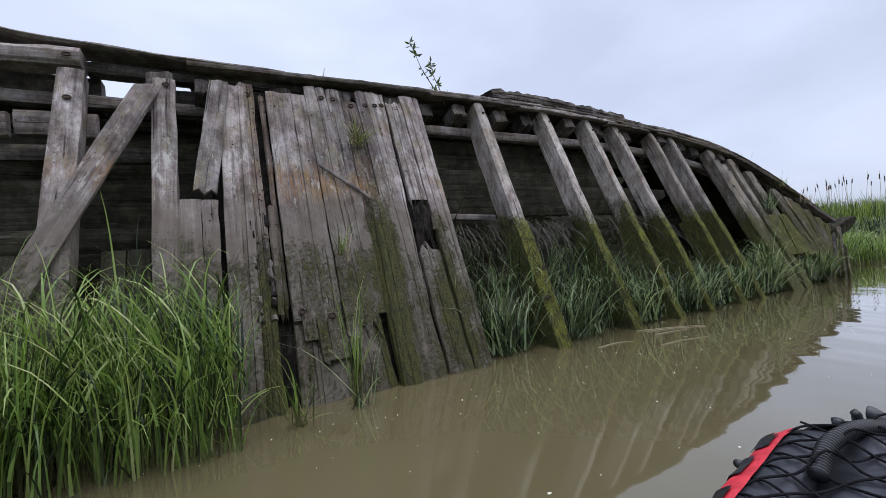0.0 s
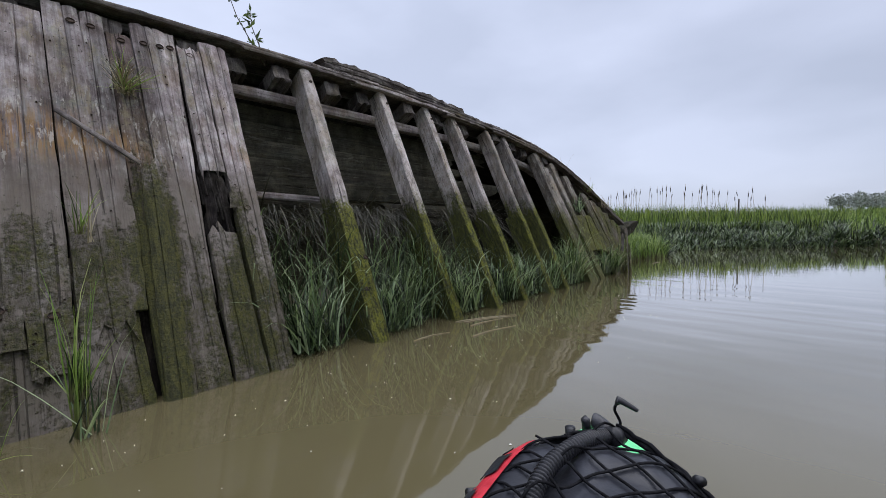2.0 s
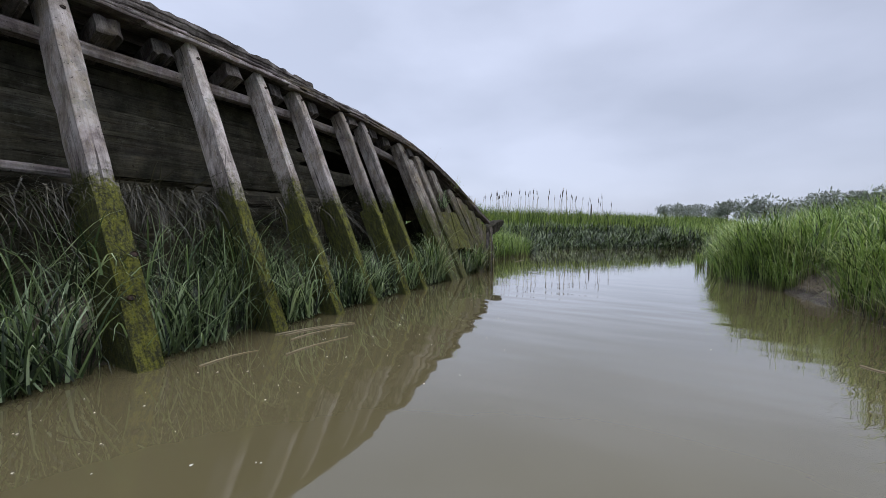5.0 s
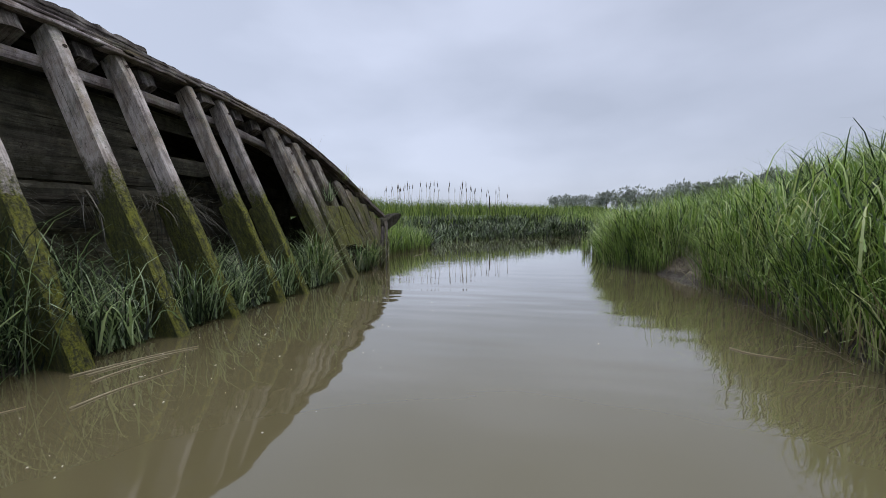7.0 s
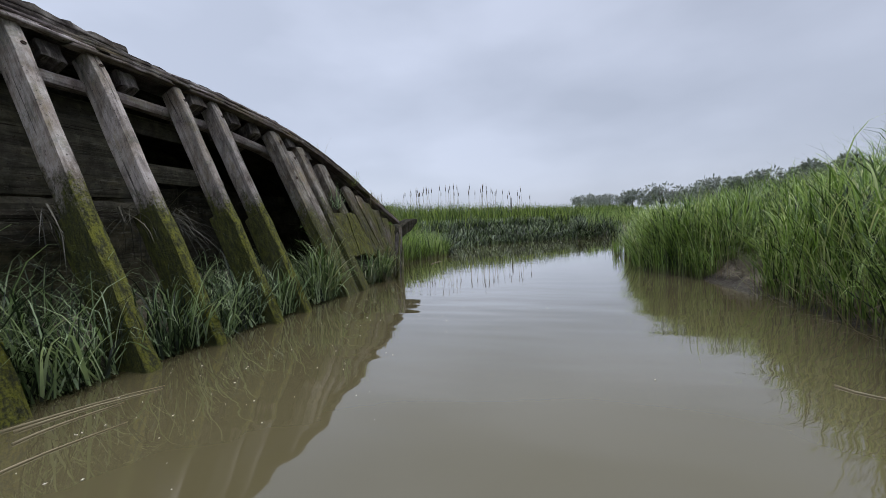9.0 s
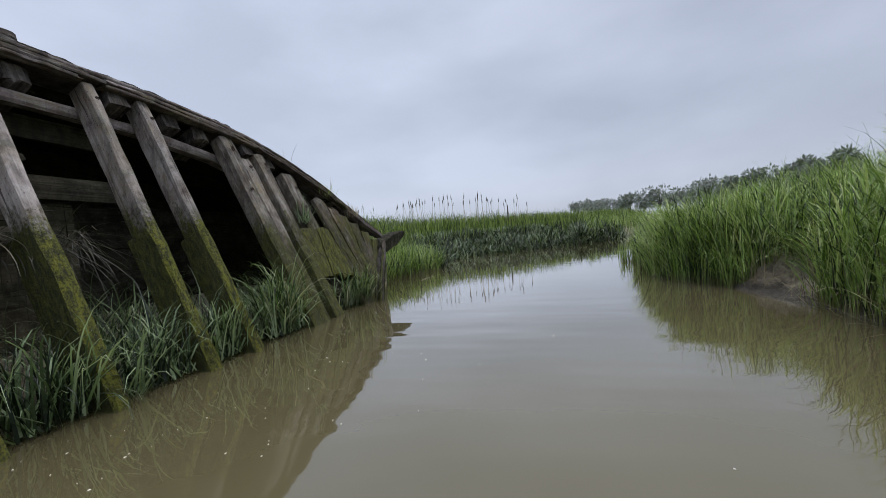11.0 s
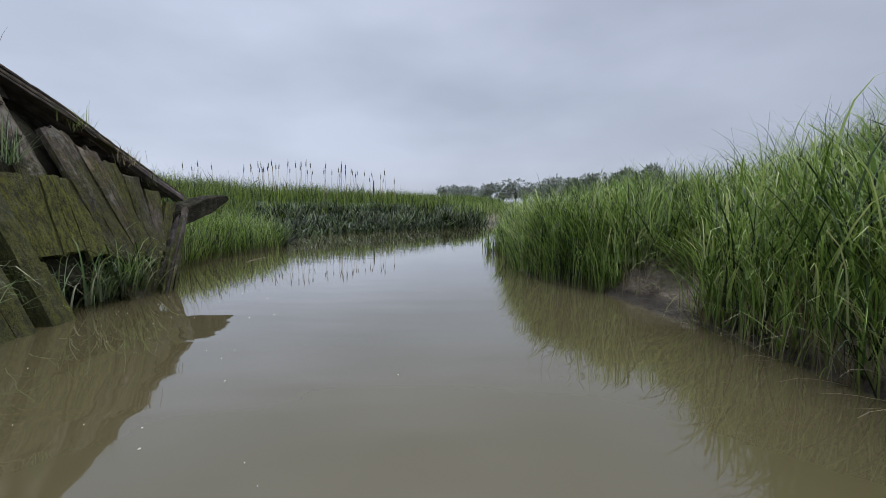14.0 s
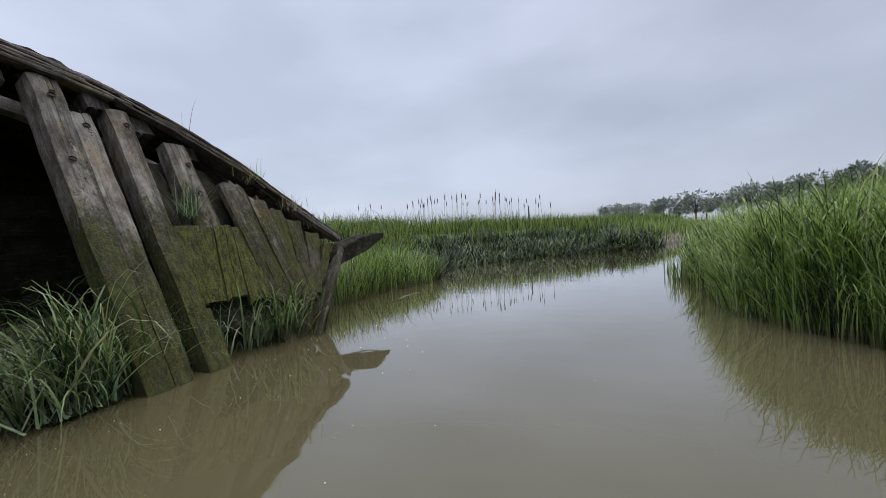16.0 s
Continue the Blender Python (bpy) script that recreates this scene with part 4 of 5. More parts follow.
def blades(roots, h, w, lean, droop, seg=4, spin=None):
    """Curved tapering blades. roots: n x 3; h, w, lean, droop: arrays of n."""
    n = len(roots)
    ang = 2.5 * np.sin(roots[:, 0] * 2.9 + 1.7 * np.sin(roots[:, 1] * 2.3)) + 1.9 * np.cos(roots[:, 1] * 3.7) + rng.normal(0, 1.5, n) if spin is None else spin
    fx, fy = np.cos(ang), np.sin(ang)
    twist = ang + np.pi / 2 + rng.normal(0, 0.5, n)
    sx, sy = np.cos(twist), np.sin(twist)
    rings = []
    x, y, z = roots[:, 0].copy(), roots[:, 1].copy(), roots[:, 2].copy()
    tilt = lean.copy()
    for i in range(seg + 1):
        f = i / seg
        ww = w * (1 - f ** 1.6) * 0.5 + 0.0006
        rings.append(np.stack([x - sx * ww, y - sy * ww, z, x + sx * ww, y + sy * ww, z], 1))
        st = h / seg
        x, y, z = x + fx * np.sin(tilt) * st, y + fy * np.sin(tilt) * st, z + np.cos(tilt) * st
        tilt = tilt + droop * (f + 0.5 / seg) ** 1.8 / seg * 2.8
    V = np.stack(rings, 1).reshape(n * (seg + 1) * 2, 3)
    base = (np.arange(n) * (seg + 1) * 2)[:, None]
    k = np.arange(seg)[None, :] * 2
    q = np.stack([base + k, base + k + 1, base + k + 3, base + k + 2], 2).reshape(-1, 4)
    return V, q


def ups(n, seg):
    return np.tile(np.repeat(np.linspace(0, 1, seg + 1), 2), n)


def sward(name, roots, h, w, lean, droop, mat, label, category="grass", seg=4, spin=None):
    n = len(roots)
    v = lambda p: np.clip(rng.normal(p[0], p[1], n), p[0] * 0.35, None)
    hh = h if isinstance(h, np.ndarray) else v(h)
    V, q = blades(roots, hh, v(w), v(lean), v(droop), seg, spin)
    return tagged(fast_mesh(name, V, q, mat, None, ups(n, seg)), label, category, kind="stuff")


def scatter(n, x0, x1, y0, y1, keep):
    x, y = rng.uniform(x0, x1, n), rng.uniform(y0, y1, n)
    m = keep(x, y)
    x, y = x[m], y[m]
    return np.stack([x, y, land(x, y) - 0.02], 1)


def clumpy(x, y, s=2.3):
    return 0.5 + 0.5 * np.sin(x * s + 2 * np.sin(y * s * 0.7)) * np.cos(y * s * 1.1 + np.sin(x * s * 0.6))


def bank_right(x, y):
    d = shore(x, y)
    bare = (np.abs(x - 7.45 - 0.3 * d) < 0.36 + 0.1 * np.sin(y * 9)) & (d < 0.60 + 0.08 * np.sin(x * 13))
    return (y < 0) & (d > -0.01) & ~bare & (rng.uniform(0, 1, len(x)) < (0.12 + 0.88 * clumpy(x, y, 4.6)) * (0.55 + 0.45 * clumpy(x, y)))


R1 = scatter(62000, 2.4, 13, -4.4, -0.9, bank_right)
d1 = shore(R1[:, 0], R1[:, 1])
lift = np.interp(R1[:, 0], [3, 5, 6.3, 7.5, 8.2, 9, 10, 13], [0.02, 0.07, 0.02, -0.02, -0.14, -0.36, -0.50, -0.56])
tall = 0.74 + 0.30 * clumpy(R1[:, 0] + 0.7, R1[:, 1] - 0.4, 1.9) + 0.26 * clumpy(R1[:, 0], R1[:, 1], 4.6)
sward("bank_grass", R1, np.clip((0.44 + 0.56 * np.minimum(d1, 1.4) + lift) * tall + rng.normal(0, 0.11, len(R1)), 0.24, 1.32), (0.0078, 0.0026), (0.16, 0.11), (2.7, 1.0), M_GRASS, "tall green reed grass crowding the mud bank", seg=6)
R1b = scatter(7000, 2.4, 12, -3.0, -0.9, bank_right)
sward("bank_grass", R1b, rng.normal(0.84, 0.12, len(R1b)) * np.interp(R1b[:, 0], [7, 8.5, 10], [1, 0.72, 0.55]), (0.0085, 0.0025), (0.14, 0.10), (2.7, 0.6), M_GRASS, "long arching reed leaves hanging over the water", seg=8)
R1e = scatter(46000, 2.4, 12.5, -3.6, -0.9, bank_right)
R1e[:, 2] += np.clip(rng.beta(1.6, 1.2, len(R1e)), 0, 1) * np.interp(R1e[:, 0], [3, 6, 8, 12], [0.78, 0.78, 0.46, 0.24])
sward("reed_leaf", R1e, (0.42, 0.13), (0.0108, 0.003), (0.42, 0.25), (3.0, 0.9), M_LEAFY, "arching reed leaves all over the bank grass", seg=5)
R1d = scatter(9000, 2.4, 13, -3.2, -0.9, lambda x, y: (y < 0) & (shore(x, y) > -0.03) & (shore(x, y) < 0.3) & (np.abs(x - 7.5) > 0.42))
sward("bank_grass", R1d, rng.normal(0.52, 0.14, len(R1d)) * np.interp(R1d[:, 0], [7, 8.5, 10], [1, 0.85, 0.7]), (0.0058, 0.0018), (0.10, 0.08), (1.2, 0.7), M_GRASS, "dense reed grass stems standing at the waterline", seg=4)
R1c = scatter(15000, 2.4, 13, -3.2, -0.9, lambda x, y: (y < 0) & (shore(x, y) > -0.01) & (shore(x, y) < 0.3) & (rng.uniform(0, 1, len(x)) < clumpy(x, y, 3)))
sward("dead_stalk", R1c, (0.30, 0.12), (0.0055, 0.002), (0.18, 0.15), (0.5, 0.4), M_DRY, "brown dead grass stalks along the muddy waterline")
N = 420
Bn = np.stack([rng.uniform(7.3, 8.2, N), rng.uniform(-2.6, -2.25, N), np.zeros(N)], 1)
Bn[:, 2] = land(Bn[:, 0], Bn[:, 1]) + 0.02
sward("fallen_grass", Bn, (0.5, 0.12), (0.010, 0.003), (0.9, 0.3), (1.3, 0.4), M_GRASS, "flattened yellow-green grass lying over the mud", seg=6, spin=rng.normal(1.7, 0.6, N))
R1o = scatter(9000, 2.4, 9.8, -2.6, -1.0, lambda x, y: (y < 0) & (shore(x, y) > 0.02) & (shore(x, y) < 0.34) & (np.abs(x - 7.5) > 0.5))
R1o[:, 2] += rng.uniform(0.0, 0.22, len(R1o))
sward("bank_grass", R1o, (0.50, 0.15), (0.0100, 0.003), (0.35, 0.2), (2.3, 0.8), M_LEAFY, "arching leaves hanging over the muddy waterline", seg=6, spin=rng.normal(1.6, 0.9, len(R1o)))
R7 = scatter(2600, 7.95, 8.75, -2.1, -1.3, lambda x, y: (shore(x, y) > -0.06) & (shore(x, y) < 0.32))
sward("bank_grass", R7, (0.50, 0.12), (0.0085, 0.002), (0.10, 0.08), (1.6, 0.8), M_GRASS, "low green grass clump beside the mud slump", seg=6)
R10 = scatter(9000, 8.2, 11.5, -2.2, -0.8, lambda x, y: (shore(x, y) > -0.03) & (shore(x, y) < 0.62) & (rng.uniform(0, 1, len(x)) < 0.2 + 0.8 * clumpy(x, y, 4.0)))
R10[:, 2] += rng.uniform(0, 1, len(R10)) * (0.10 + 0.42 * np.clip(shore(R10[:, 0], R10[:, 1]), 0, 1))
sward("bank_grass", R10, (0.46, 0.14), (0.0095, 0.003), (0.25, 0.15), (2.2, 0.8), M_LEAFY, "bright young reed grass at the foot of the bank", seg=6)
R8 = scatter(260, 3.5, 7.0, -2.1, -1.8, lambda x, y: (shore(x, y) > -0.02) & (shore(x, y) < 0.2))
sward("dead_stalk", R8, (0.42, 0.14), (0.008, 0.002), (0.9, 0.4), (1.0, 0.6), M_DRY, "pale bent dead stalks leaning over the water", seg=5, spin=rng.normal(1.57, 0.8, len(R8)))
R2 = scatter(34000, 9, 40, -16, -0.9, lambda x, y: (shore(x, y) > 0.02) & (y < -0.8 - (x - 9) * 0.02))
sward("bank_grass", R2, (0.54, 0.13), (0.018, 0.005), (0.2, 0.14), (1.3, 0.6), M_GRASS, "tall green reed grass on the far marsh", seg=3)
R3 = scatter(26000, -6, 14, -16, -4, lambda x, y: shore(x, y) > 2.2)
sward("bank_grass", R3, (0.84, 0.15), (0.028, 0.006), (0.2, 0.14), (0.7, 0.4), M_GRASS, "tall green reed grass covering the marsh behind", seg=3)
R5 = scatter(16000, -7, 2.6, -7, -1.6, lambda x, y: shore(x, y) > 0.0)
sward("bank_grass", R5, (0.95, 0.16), (0.022, 0.006), (0.2, 0.14), (1.2, 0.6), M_GRASS, "tall green reed grass on the bank behind", seg=4)
R6 = scatter(16000, -12, 9.5, 5.6, 14, lambda x, y: shore(x, y) > 1.0)
sward("meadow_grass", R6, (0.75, 0.14), (0.03, 0.008), (0.25, 0.15), (0.9, 0.5), M_FAR, "bright green marsh grass beyond the wreck", seg=3)
R4 = scatter(1500, 10.5, 13.6, -1.25, -0.6, lambda x, y: (shore(x, y) < 0.02) & (shore(x, y) > -0.35 * clumpy(x, y, 5)))
R4[:, 2] = -0.05
sward("water_reed", R4[:90], (0.33, 0.08), (0.010, 0.003), (0.12, 0.08), (0.3, 0.2), M_GRASS, "thin reeds standing in shallow water", "reed")
F1 = scatter(76000, 9.3, 46, -6, 26, lambda x, y: (shore(x, y) > 2.0 + 0.5 * clumpy(x, y, 1.7)) & (y > -2 + (x - 20) * -0.35) & ((x > 20) | (y > 2)))
sward("meadow_grass", F1, rng.normal(0.74, 0.09, len(F1)) * (0.62 + 0.30 * clumpy(F1[:, 0], F1[:, 1], 1.5) + 0.34 * clumpy(F1[:, 0] + 3, F1[:, 1], 0.6)) * np.where(F1[:, 1] > 4.6, 1.0 + 0.24 * clumpy(F1[:, 0] * 0.6, F1[:, 1] * 1.3, 2.1), 1.0), (0.019, 0.006), (0.25, 0.15), (1.2, 0.5), M_FAR, "bright green marsh meadow grass", seg=3)
F2 = scatter(50000, 11.9, 24, -5, 8, lambda x, y: (shore(x, y) > -0.06) & (shore(x, y) < 3.0) & (y > -3.2 + (x - 20) * -0.35) & (y > -2.6) & ((y > 0.0) | (x > 17)))
sward("bank_herb", F2, rng.normal(0.36, 0.08, len(F2)) * (0.35 + 1.1 * clumpy(F2[:, 0], F2[:, 1], 2.6)), (0.044, 0.014), (0.65, 0.35), (1.9, 0.7), M_HERB, "grey-green low bank herbs hanging over the water", "herb", seg=4)
F4 = scatter(50000, 12.6, 24, -3.2, 4.2, lambda x, y: (shore(x, y) > -0.10) & (shore(x, y) < 0.40) & (y > -3.2 + (x - 20) * -0.35) & (y > -2.6) & ((y > 0.0) | (x > 17)))
sward("bank_herb", F4, (0.24, 0.08), (0.040, 0.012), (0.8, 0.4), (1.8, 0.7), M_HERB, "low dark herbs trailing into the water", "herb", seg=4)
R9 = scatter(9000, -12, -2.6, 2.2, 6.5, lambda x, y: shore(x, y) > 0.0)
sward("bank_grass", R9, (0.75, 0.14), (0.02, 0.006), (0.2, 0.14), (1.3, 0.6), M_GRASS, "tall green grass on the bank beside the wreck", seg=4)
F3 = scatter(10500, 8.7, 13.2, 2.6, 4.6, lambda x, y: (shore(x, y) > -0.05) & ((np.hypot(x - 11.3, (y - 3.5) * 1.2) < 1.35 + 0.3 * clumpy(x, y)) | (np.hypot(x - 9.5, y - 3.7) < 0.95)))
sward("bank_grass", F3, (0.52, 0.13), (0.010, 0.003), (0.30, 0.18), (1.9, 0.8), M_GRASS, "green grass clump at the water behind the bow")
S1 = scatter(9000, 12.0, 19, 4.2, 9, lambda x, y: (np.hypot(x - 14.5, y - 5.6) < 1.0 + 0.6 * clumpy(x, y)) | (np.hypot(x - 17, y - 7.6) < 1.2))
sward("marsh_shrub", S1, (0.72, 0.18), (0.022, 0.008), (0.35, 0.2), (1.3, 0.6), M_FAR, "taller leafy marsh weeds behind the bow", "shrub", seg=4)
I1 = scatter(9000, 1.72, 8.1, 2.60, 3.5, lambda x, y: rng.uniform(0, 1, len(x)) < 0.05 + 0.95 * clumpy(x, y, 3.6) ** 2.4)
sward("sedge", I1, np.clip(rng.normal(0.66, 0.2, len(I1)) * np.interp(I1[:, 0], [1.8, 3, 4.5, 8], [1.45, 1.25, 0.82, 0.68]), 0.15, 1.15), (0.0082, 0.0025), (0.35, 0.22), (2.5, 0.8), M_SEDGE, "pale grey-green sedge growing between the ribs", seg=7)
I3 = scatter(2400, 1.72, 8.0, 2.55, 3.2, lambda x, y: rng.uniform(0, 1, len(x)) < 0.04 + 0.96 * clumpy(x, y, 3.6) ** 3.5)
I3[:, 2] += rng.beta(1.5, 1.5, len(I3)) * np.interp(I3[:, 0], [1.8, 3, 4.5, 8], [0.8, 0.62, 0.36, 0.26])
sward("sedge_leaf", I3, (0.40, 0.1), (0.0105, 0.003), (0.6, 0.3), (2.5, 0.7), M_SEDGE, "arching pale sedge leaves between the ribs", seg=6, spin=rng.normal(-1.6, 1.0, len(I3)))
I2 = np.concatenate([scatter(150, u - 0.2, u + 0.2, 2.52, 2.75, lambda x, y: x > -99) for u in (2.0, 2.75, 3.7, 4.35, 4.95, 5.5, 6.15, 6.3)])
I2[:, 2] = np.maximum(I2[:, 2], 0.02)
sward("sedge", I2, (0.50, 0.12), (0.013, 0.003), (0.4, 0.25), (2.0, 0.6), M_SEDGE, "long drooping sedge leaves trailing to the water", seg=6)
hang = H(2.95, 1.12, -0.24) + Vector((0, 0, 0))
N = 110
Dn = np.stack([rng.uniform(2.72, 3.2, N), np.full(N, hang.y) + rng.uniform(-0.02, 0.1, N), np.full(N, hang.z) + rng.uniform(-0.05, 0.08, N)], 1)
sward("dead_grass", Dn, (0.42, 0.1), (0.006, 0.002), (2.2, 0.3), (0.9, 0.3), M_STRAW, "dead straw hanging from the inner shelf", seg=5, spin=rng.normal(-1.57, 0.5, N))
N = 1100
Dm = np.stack([rng.uniform(1.75, 5.2, N), np.full(N, hang.y) + rng.uniform(-0.04, 0.1, N), np.full(N, hang.z) + rng.uniform(-0.06, 0.06, N)], 1)
Dm = Dm[clumpy(Dm[:, 0] * 1.7, Dm[:, 0] * 0.6, 3.0) > 0.35]
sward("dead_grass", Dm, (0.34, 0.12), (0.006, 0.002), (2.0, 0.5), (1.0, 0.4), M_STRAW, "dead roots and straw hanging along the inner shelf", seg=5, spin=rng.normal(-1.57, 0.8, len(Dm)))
L2 = scatter(1500, -2.8, 0.1, 2.1, 2.7, lambda x, y: x > -99)
L2[:, 2] += rng.beta(2.2, 1.2, len(L2)) * 0.58
sward("reed_leaf", L2, (0.44, 0.13), (0.0095, 0.0025), (0.40, 0.25), (2.3, 0.8), M_LEAFY, "arching leaves on the grass clump", seg=6)
L1 = scatter(3600, -2.8, 0.05, 2.12, 2.8, lambda x, y: rng.uniform(0, 1, len(x)) < 0.9)
sward("reed_clump", L1, (0.68, 0.13), (0.0078, 0.002), (0.10, 0.09), (1.4, 0.9), M_GRASS, "tall fresh green grass clump beside the hull", seg=8)


def tuft(name, at, n, h, spread, droop, mat, label, w=0.006, seg=5, lean=0.35):
    at = np.array(at, float)
    roots = at + np.stack([rng.normal(0, spread, n), rng.normal(0, spread * 0.5, n), rng.normal(0, spread * 0.3, n)], 1)
    hh = np.clip(rng.normal(h, h * 0.25, n), h * 0.3, None)
    V, q = blades(roots, hh, np.clip(rng.normal(w, w * 0.25, n), 0.002, None), np.abs(rng.normal(lean, lean * 0.85, n)), np.clip(rng.normal(droop, 0.4, n), 0, None), seg)
    return tagged(fast_mesh(name, V, q, mat, None, ups(n, seg)), label, "grass tuft", kind="stuff")


tuft("grass_tuft", H(1.07, 1.76, 0.02), 60, 0.19, 0.010, 0.6, M_GRASS, "small green grass tuft rooted in a plank seam", 0.005, 5, 0.8)
tuft("grass_tuft", H(1.07, 1.74, 0.02), 60, 0.22, 0.015, 2.6, M_DRY, "dry straw hanging under the grass tuft")
tuft("grass_tuft", (0.66, 2.32, 0.0), 20, 0.60, 0.016, 0.25, M_GRASS, "tall thin green grass tuft in front of the planks", 0.006, 5, 0.10)
tuft("grass_tuft", (0.66, 2.32, 0.16), 30, 0.24, 0.018, 0.5, M_GRASS, "short side leaves on the thin grass tuft", 0.006, 4, 0.22)
tuft("grass_tuft", (0.67, 2.30, 0.0), 14, 0.42, 0.03, 0.9, M_SEDGE, "pale grass blades at the waterline")
tuft("grass_tuft", (0.33, 2.26, 0.0), 28, 0.32, 0.035, 1.0, M_GRASS, "small green grass tuft at the waterline")
tuft("grass_tuft", H(0.76, 0.86, 0.02), 14, 0.22, 0.01, 0.8, M_GRASS, "thin green sprout in a plank seam")
tuft("grass_tuft", H(7.24, 1.10, 0.0), 80, 0.26, 0.05, 0.8, M_SEDGE, "pale grass tuft growing in the bow opening")
tuft("grass_tuft", H(8.02, 1.46, 0.03), 36, 0.15, 0.07, 1.3, M_GRASS, "green grass tuft on the broken bow planks")
tuft("grass_tuft", H(8.45, 1.18, 0.04), 40, 0.16, 0.08, 1.4, M_DRY, "dry grass tuft on the bow rail")
tuft("grass_tuft", H(8.75, 1.02, 0.02), 36, 0.15, 0.08, 1.0, M_GRASS, "green grass tuft behind the bow rail")
for u, w, hgt, n in ((7.16, 2.52, 0.42, 14), (7.52, 2.46, 0.46, 50), (7.80, 2.44, 0.46, 110), (6.25, 2.52, 0.66, 240)):
    tuft("sedge_tuft", (u, w + 0.12, 0.05), n, hgt, 0.09, 2.7, M_REED, "drooping green sedge tuft at the foot of the hull", 0.012, 7)["kind"] = "stuff"
for u, z, h in ((7.62, 1.84, 0.34), (8.28, 1.42, 0.36), (8.6, 1.16, 0.24), (0.92, 2.42, 0.2)):
    tuft("dry_stalk", H(u, z, -0.1), 3, h, 0.015, 0.2, M_DRY, "lone thin dry stalk on the rail", 0.004)
tuft("dry_stalk", H(0.80, 0.80, 0.05), 5, 0.3, 0.01, 0.3, M_DRY, "dry bent stalk against the planks", 0.005)


# willow shoots on the hull's top
def tube(name, pts, r0, r1, mat, parent, n=6, label=""):
    """A tapering round rod along points."""
    pts = [Vector(p) for p in pts]
    vs, fs = [], []
    for i, p in enumerate(pts):
        d = (pts[min(i + 1, len(pts) - 1)] - pts[max(i - 1, 0)]).normalized()
        a = d.cross(Vector((0.31, 0.2, 0.93))).normalized()
        b = d.cross(a)
        r = r0 + (r1 - r0) * i / (len(pts) - 1)
        vs += [p + (a * math.cos(k * 6.28319 / n) + b * math.sin(k * 6.28319 / n)) * r for k in range(n)]
    for i in range(len(pts) - 1):
        fs += [(i * n + k, i * n + (k + 1) % n, (i + 1) * n + (k + 1) % n, (i + 1) * n + k) for k in range(n)]
    fs += [tuple(range(n))[::-1], tuple(range(len(vs) - n, len(vs)))]
    return link_mesh(name, vs, fs, mat, parent, None, True, label)


def leaves(name, spots, size, mat, parent, rnd):
    """Pointed leaves, each two folded faces, at spots of (place, direction)."""
    vs, fs = [], []
    for p, d in spots:
        d = (d + Vector((rnd.gauss(0, 0.4), rnd.gauss(0, 0.4), rnd.gauss(0, 0.3)))).normalized()
        w = d.cross(Vector((rnd.gauss(0, 1), rnd.gauss(0, 1), 1))).normalized()
        s = size * rnd.uniform(0.6, 1.25)
        up = d.cross(w) * s * 0.08
        k = len(vs)
        vs += [p, p + d * s * 0.45 + w * s * 0.16 + up, p + d * s, p + d * s * 0.45 - w * s * 0.16 + up, p + d * s * 0.5]
        fs += [(k, k + 1, k + 2, k + 4), (k, k + 4, k + 2, k + 3)]
    return link_mesh(name, vs, fs, mat, parent)


willow = tagged(empty("willow_shoot", Matrix.Translation(H(2.19, 2.40, -0.1))), "slender young willow shoots with small leaves on the hull", "shrub")
lr = random.Random(4)
for k, line in enumerate([[(2.12, 2.40), (2.06, 2.62), (1.99, 2.86), (1.97, 3.10), (1.95, 3.22)], [(2.12, 2.40), (2.13, 2.6), (2.11, 2.8), (2.14, 2.98)], [(2.12, 2.40), (2.10, 2.52), (2.06, 2.62)], [(2.13, 2.40), (2.17, 2.48), (2.20, 2.53)]]):
    pts = [H(u + 0.07, z, -0.12) for u, z in line]
    stem = tube("stem", pts, 0.006, 0.0025, M_BARK, willow, 5)
    spots = []
    for _ in range((26, 24, 10, 8)[k]):
        f = lr.choice((lr.uniform(0.25, 1), lr.uniform(0.8, 1.0), lr.choice((0.45, 0.68, 0.98)))) * (len(pts) - 1)
        i = min(int(f), len(pts) - 2)
        spots.append((pts[i].lerp(pts[i + 1], f - i), Vector((lr.gauss(0, 1), lr.gauss(0, 1), lr.gauss(0.4, 0.6)))))
    leaves("leaf_spray", spots, 0.095, M_LEAF, stem, lr)["kind"] = "stuff"

# cattails, a post and far trees
cat = tagged(empty("cattail"), "dry cattail stalk with a dark brown head", "cattail", "cattails on the far bank")
tube("stalk", [(0, 0, 0), (0.01, 0, 0.6), (0.03, 0.01, 1.32)], 0.006, 0.004, M_DRY, cat, 5)
tube("head", [(0.03, 0.01, 1.10), (0.032, 0.01, 1.12), (0.036, 0.01, 1.22), (0.038, 0.01, 1.24)], 0.015, 0.013, M_HEAD, cat, 7)
cr = random.Random(8)
spots = [cr.uniform(1.2, 9.6) for _ in range(30)] + [cr.gauss(6.6, 0.35) for _ in range(10)] + [cr.gauss(5.4, 0.3) for _ in range(5)] + [cr.gauss(3.4, 0.3) for _ in range(6)]
for k, y in enumerate(spots):
    x = cr.uniform(19.0, 21.0)
    zz = float(land(x, y))
    m = pose(x + 1.5, y, zz, cr.gauss(0, 3), cr.gauss(0, 3), cr.uniform(0, 360)) @ Matrix.Scale(cr.uniform(0.95, 1.22), 4)
    if k == 0:
        cat.matrix_basis = m
    else:
        copy_thing(cat, m)
post = beam("marker_post", (22, 2.3, 0.5), (22, 2.3, 1.82), 0.055, 0.055, M_ROT, None, up=(0, 1, 0), seg=4, seed=200)
tagged(post, "dark wooden marker post in the marsh grass", "post")


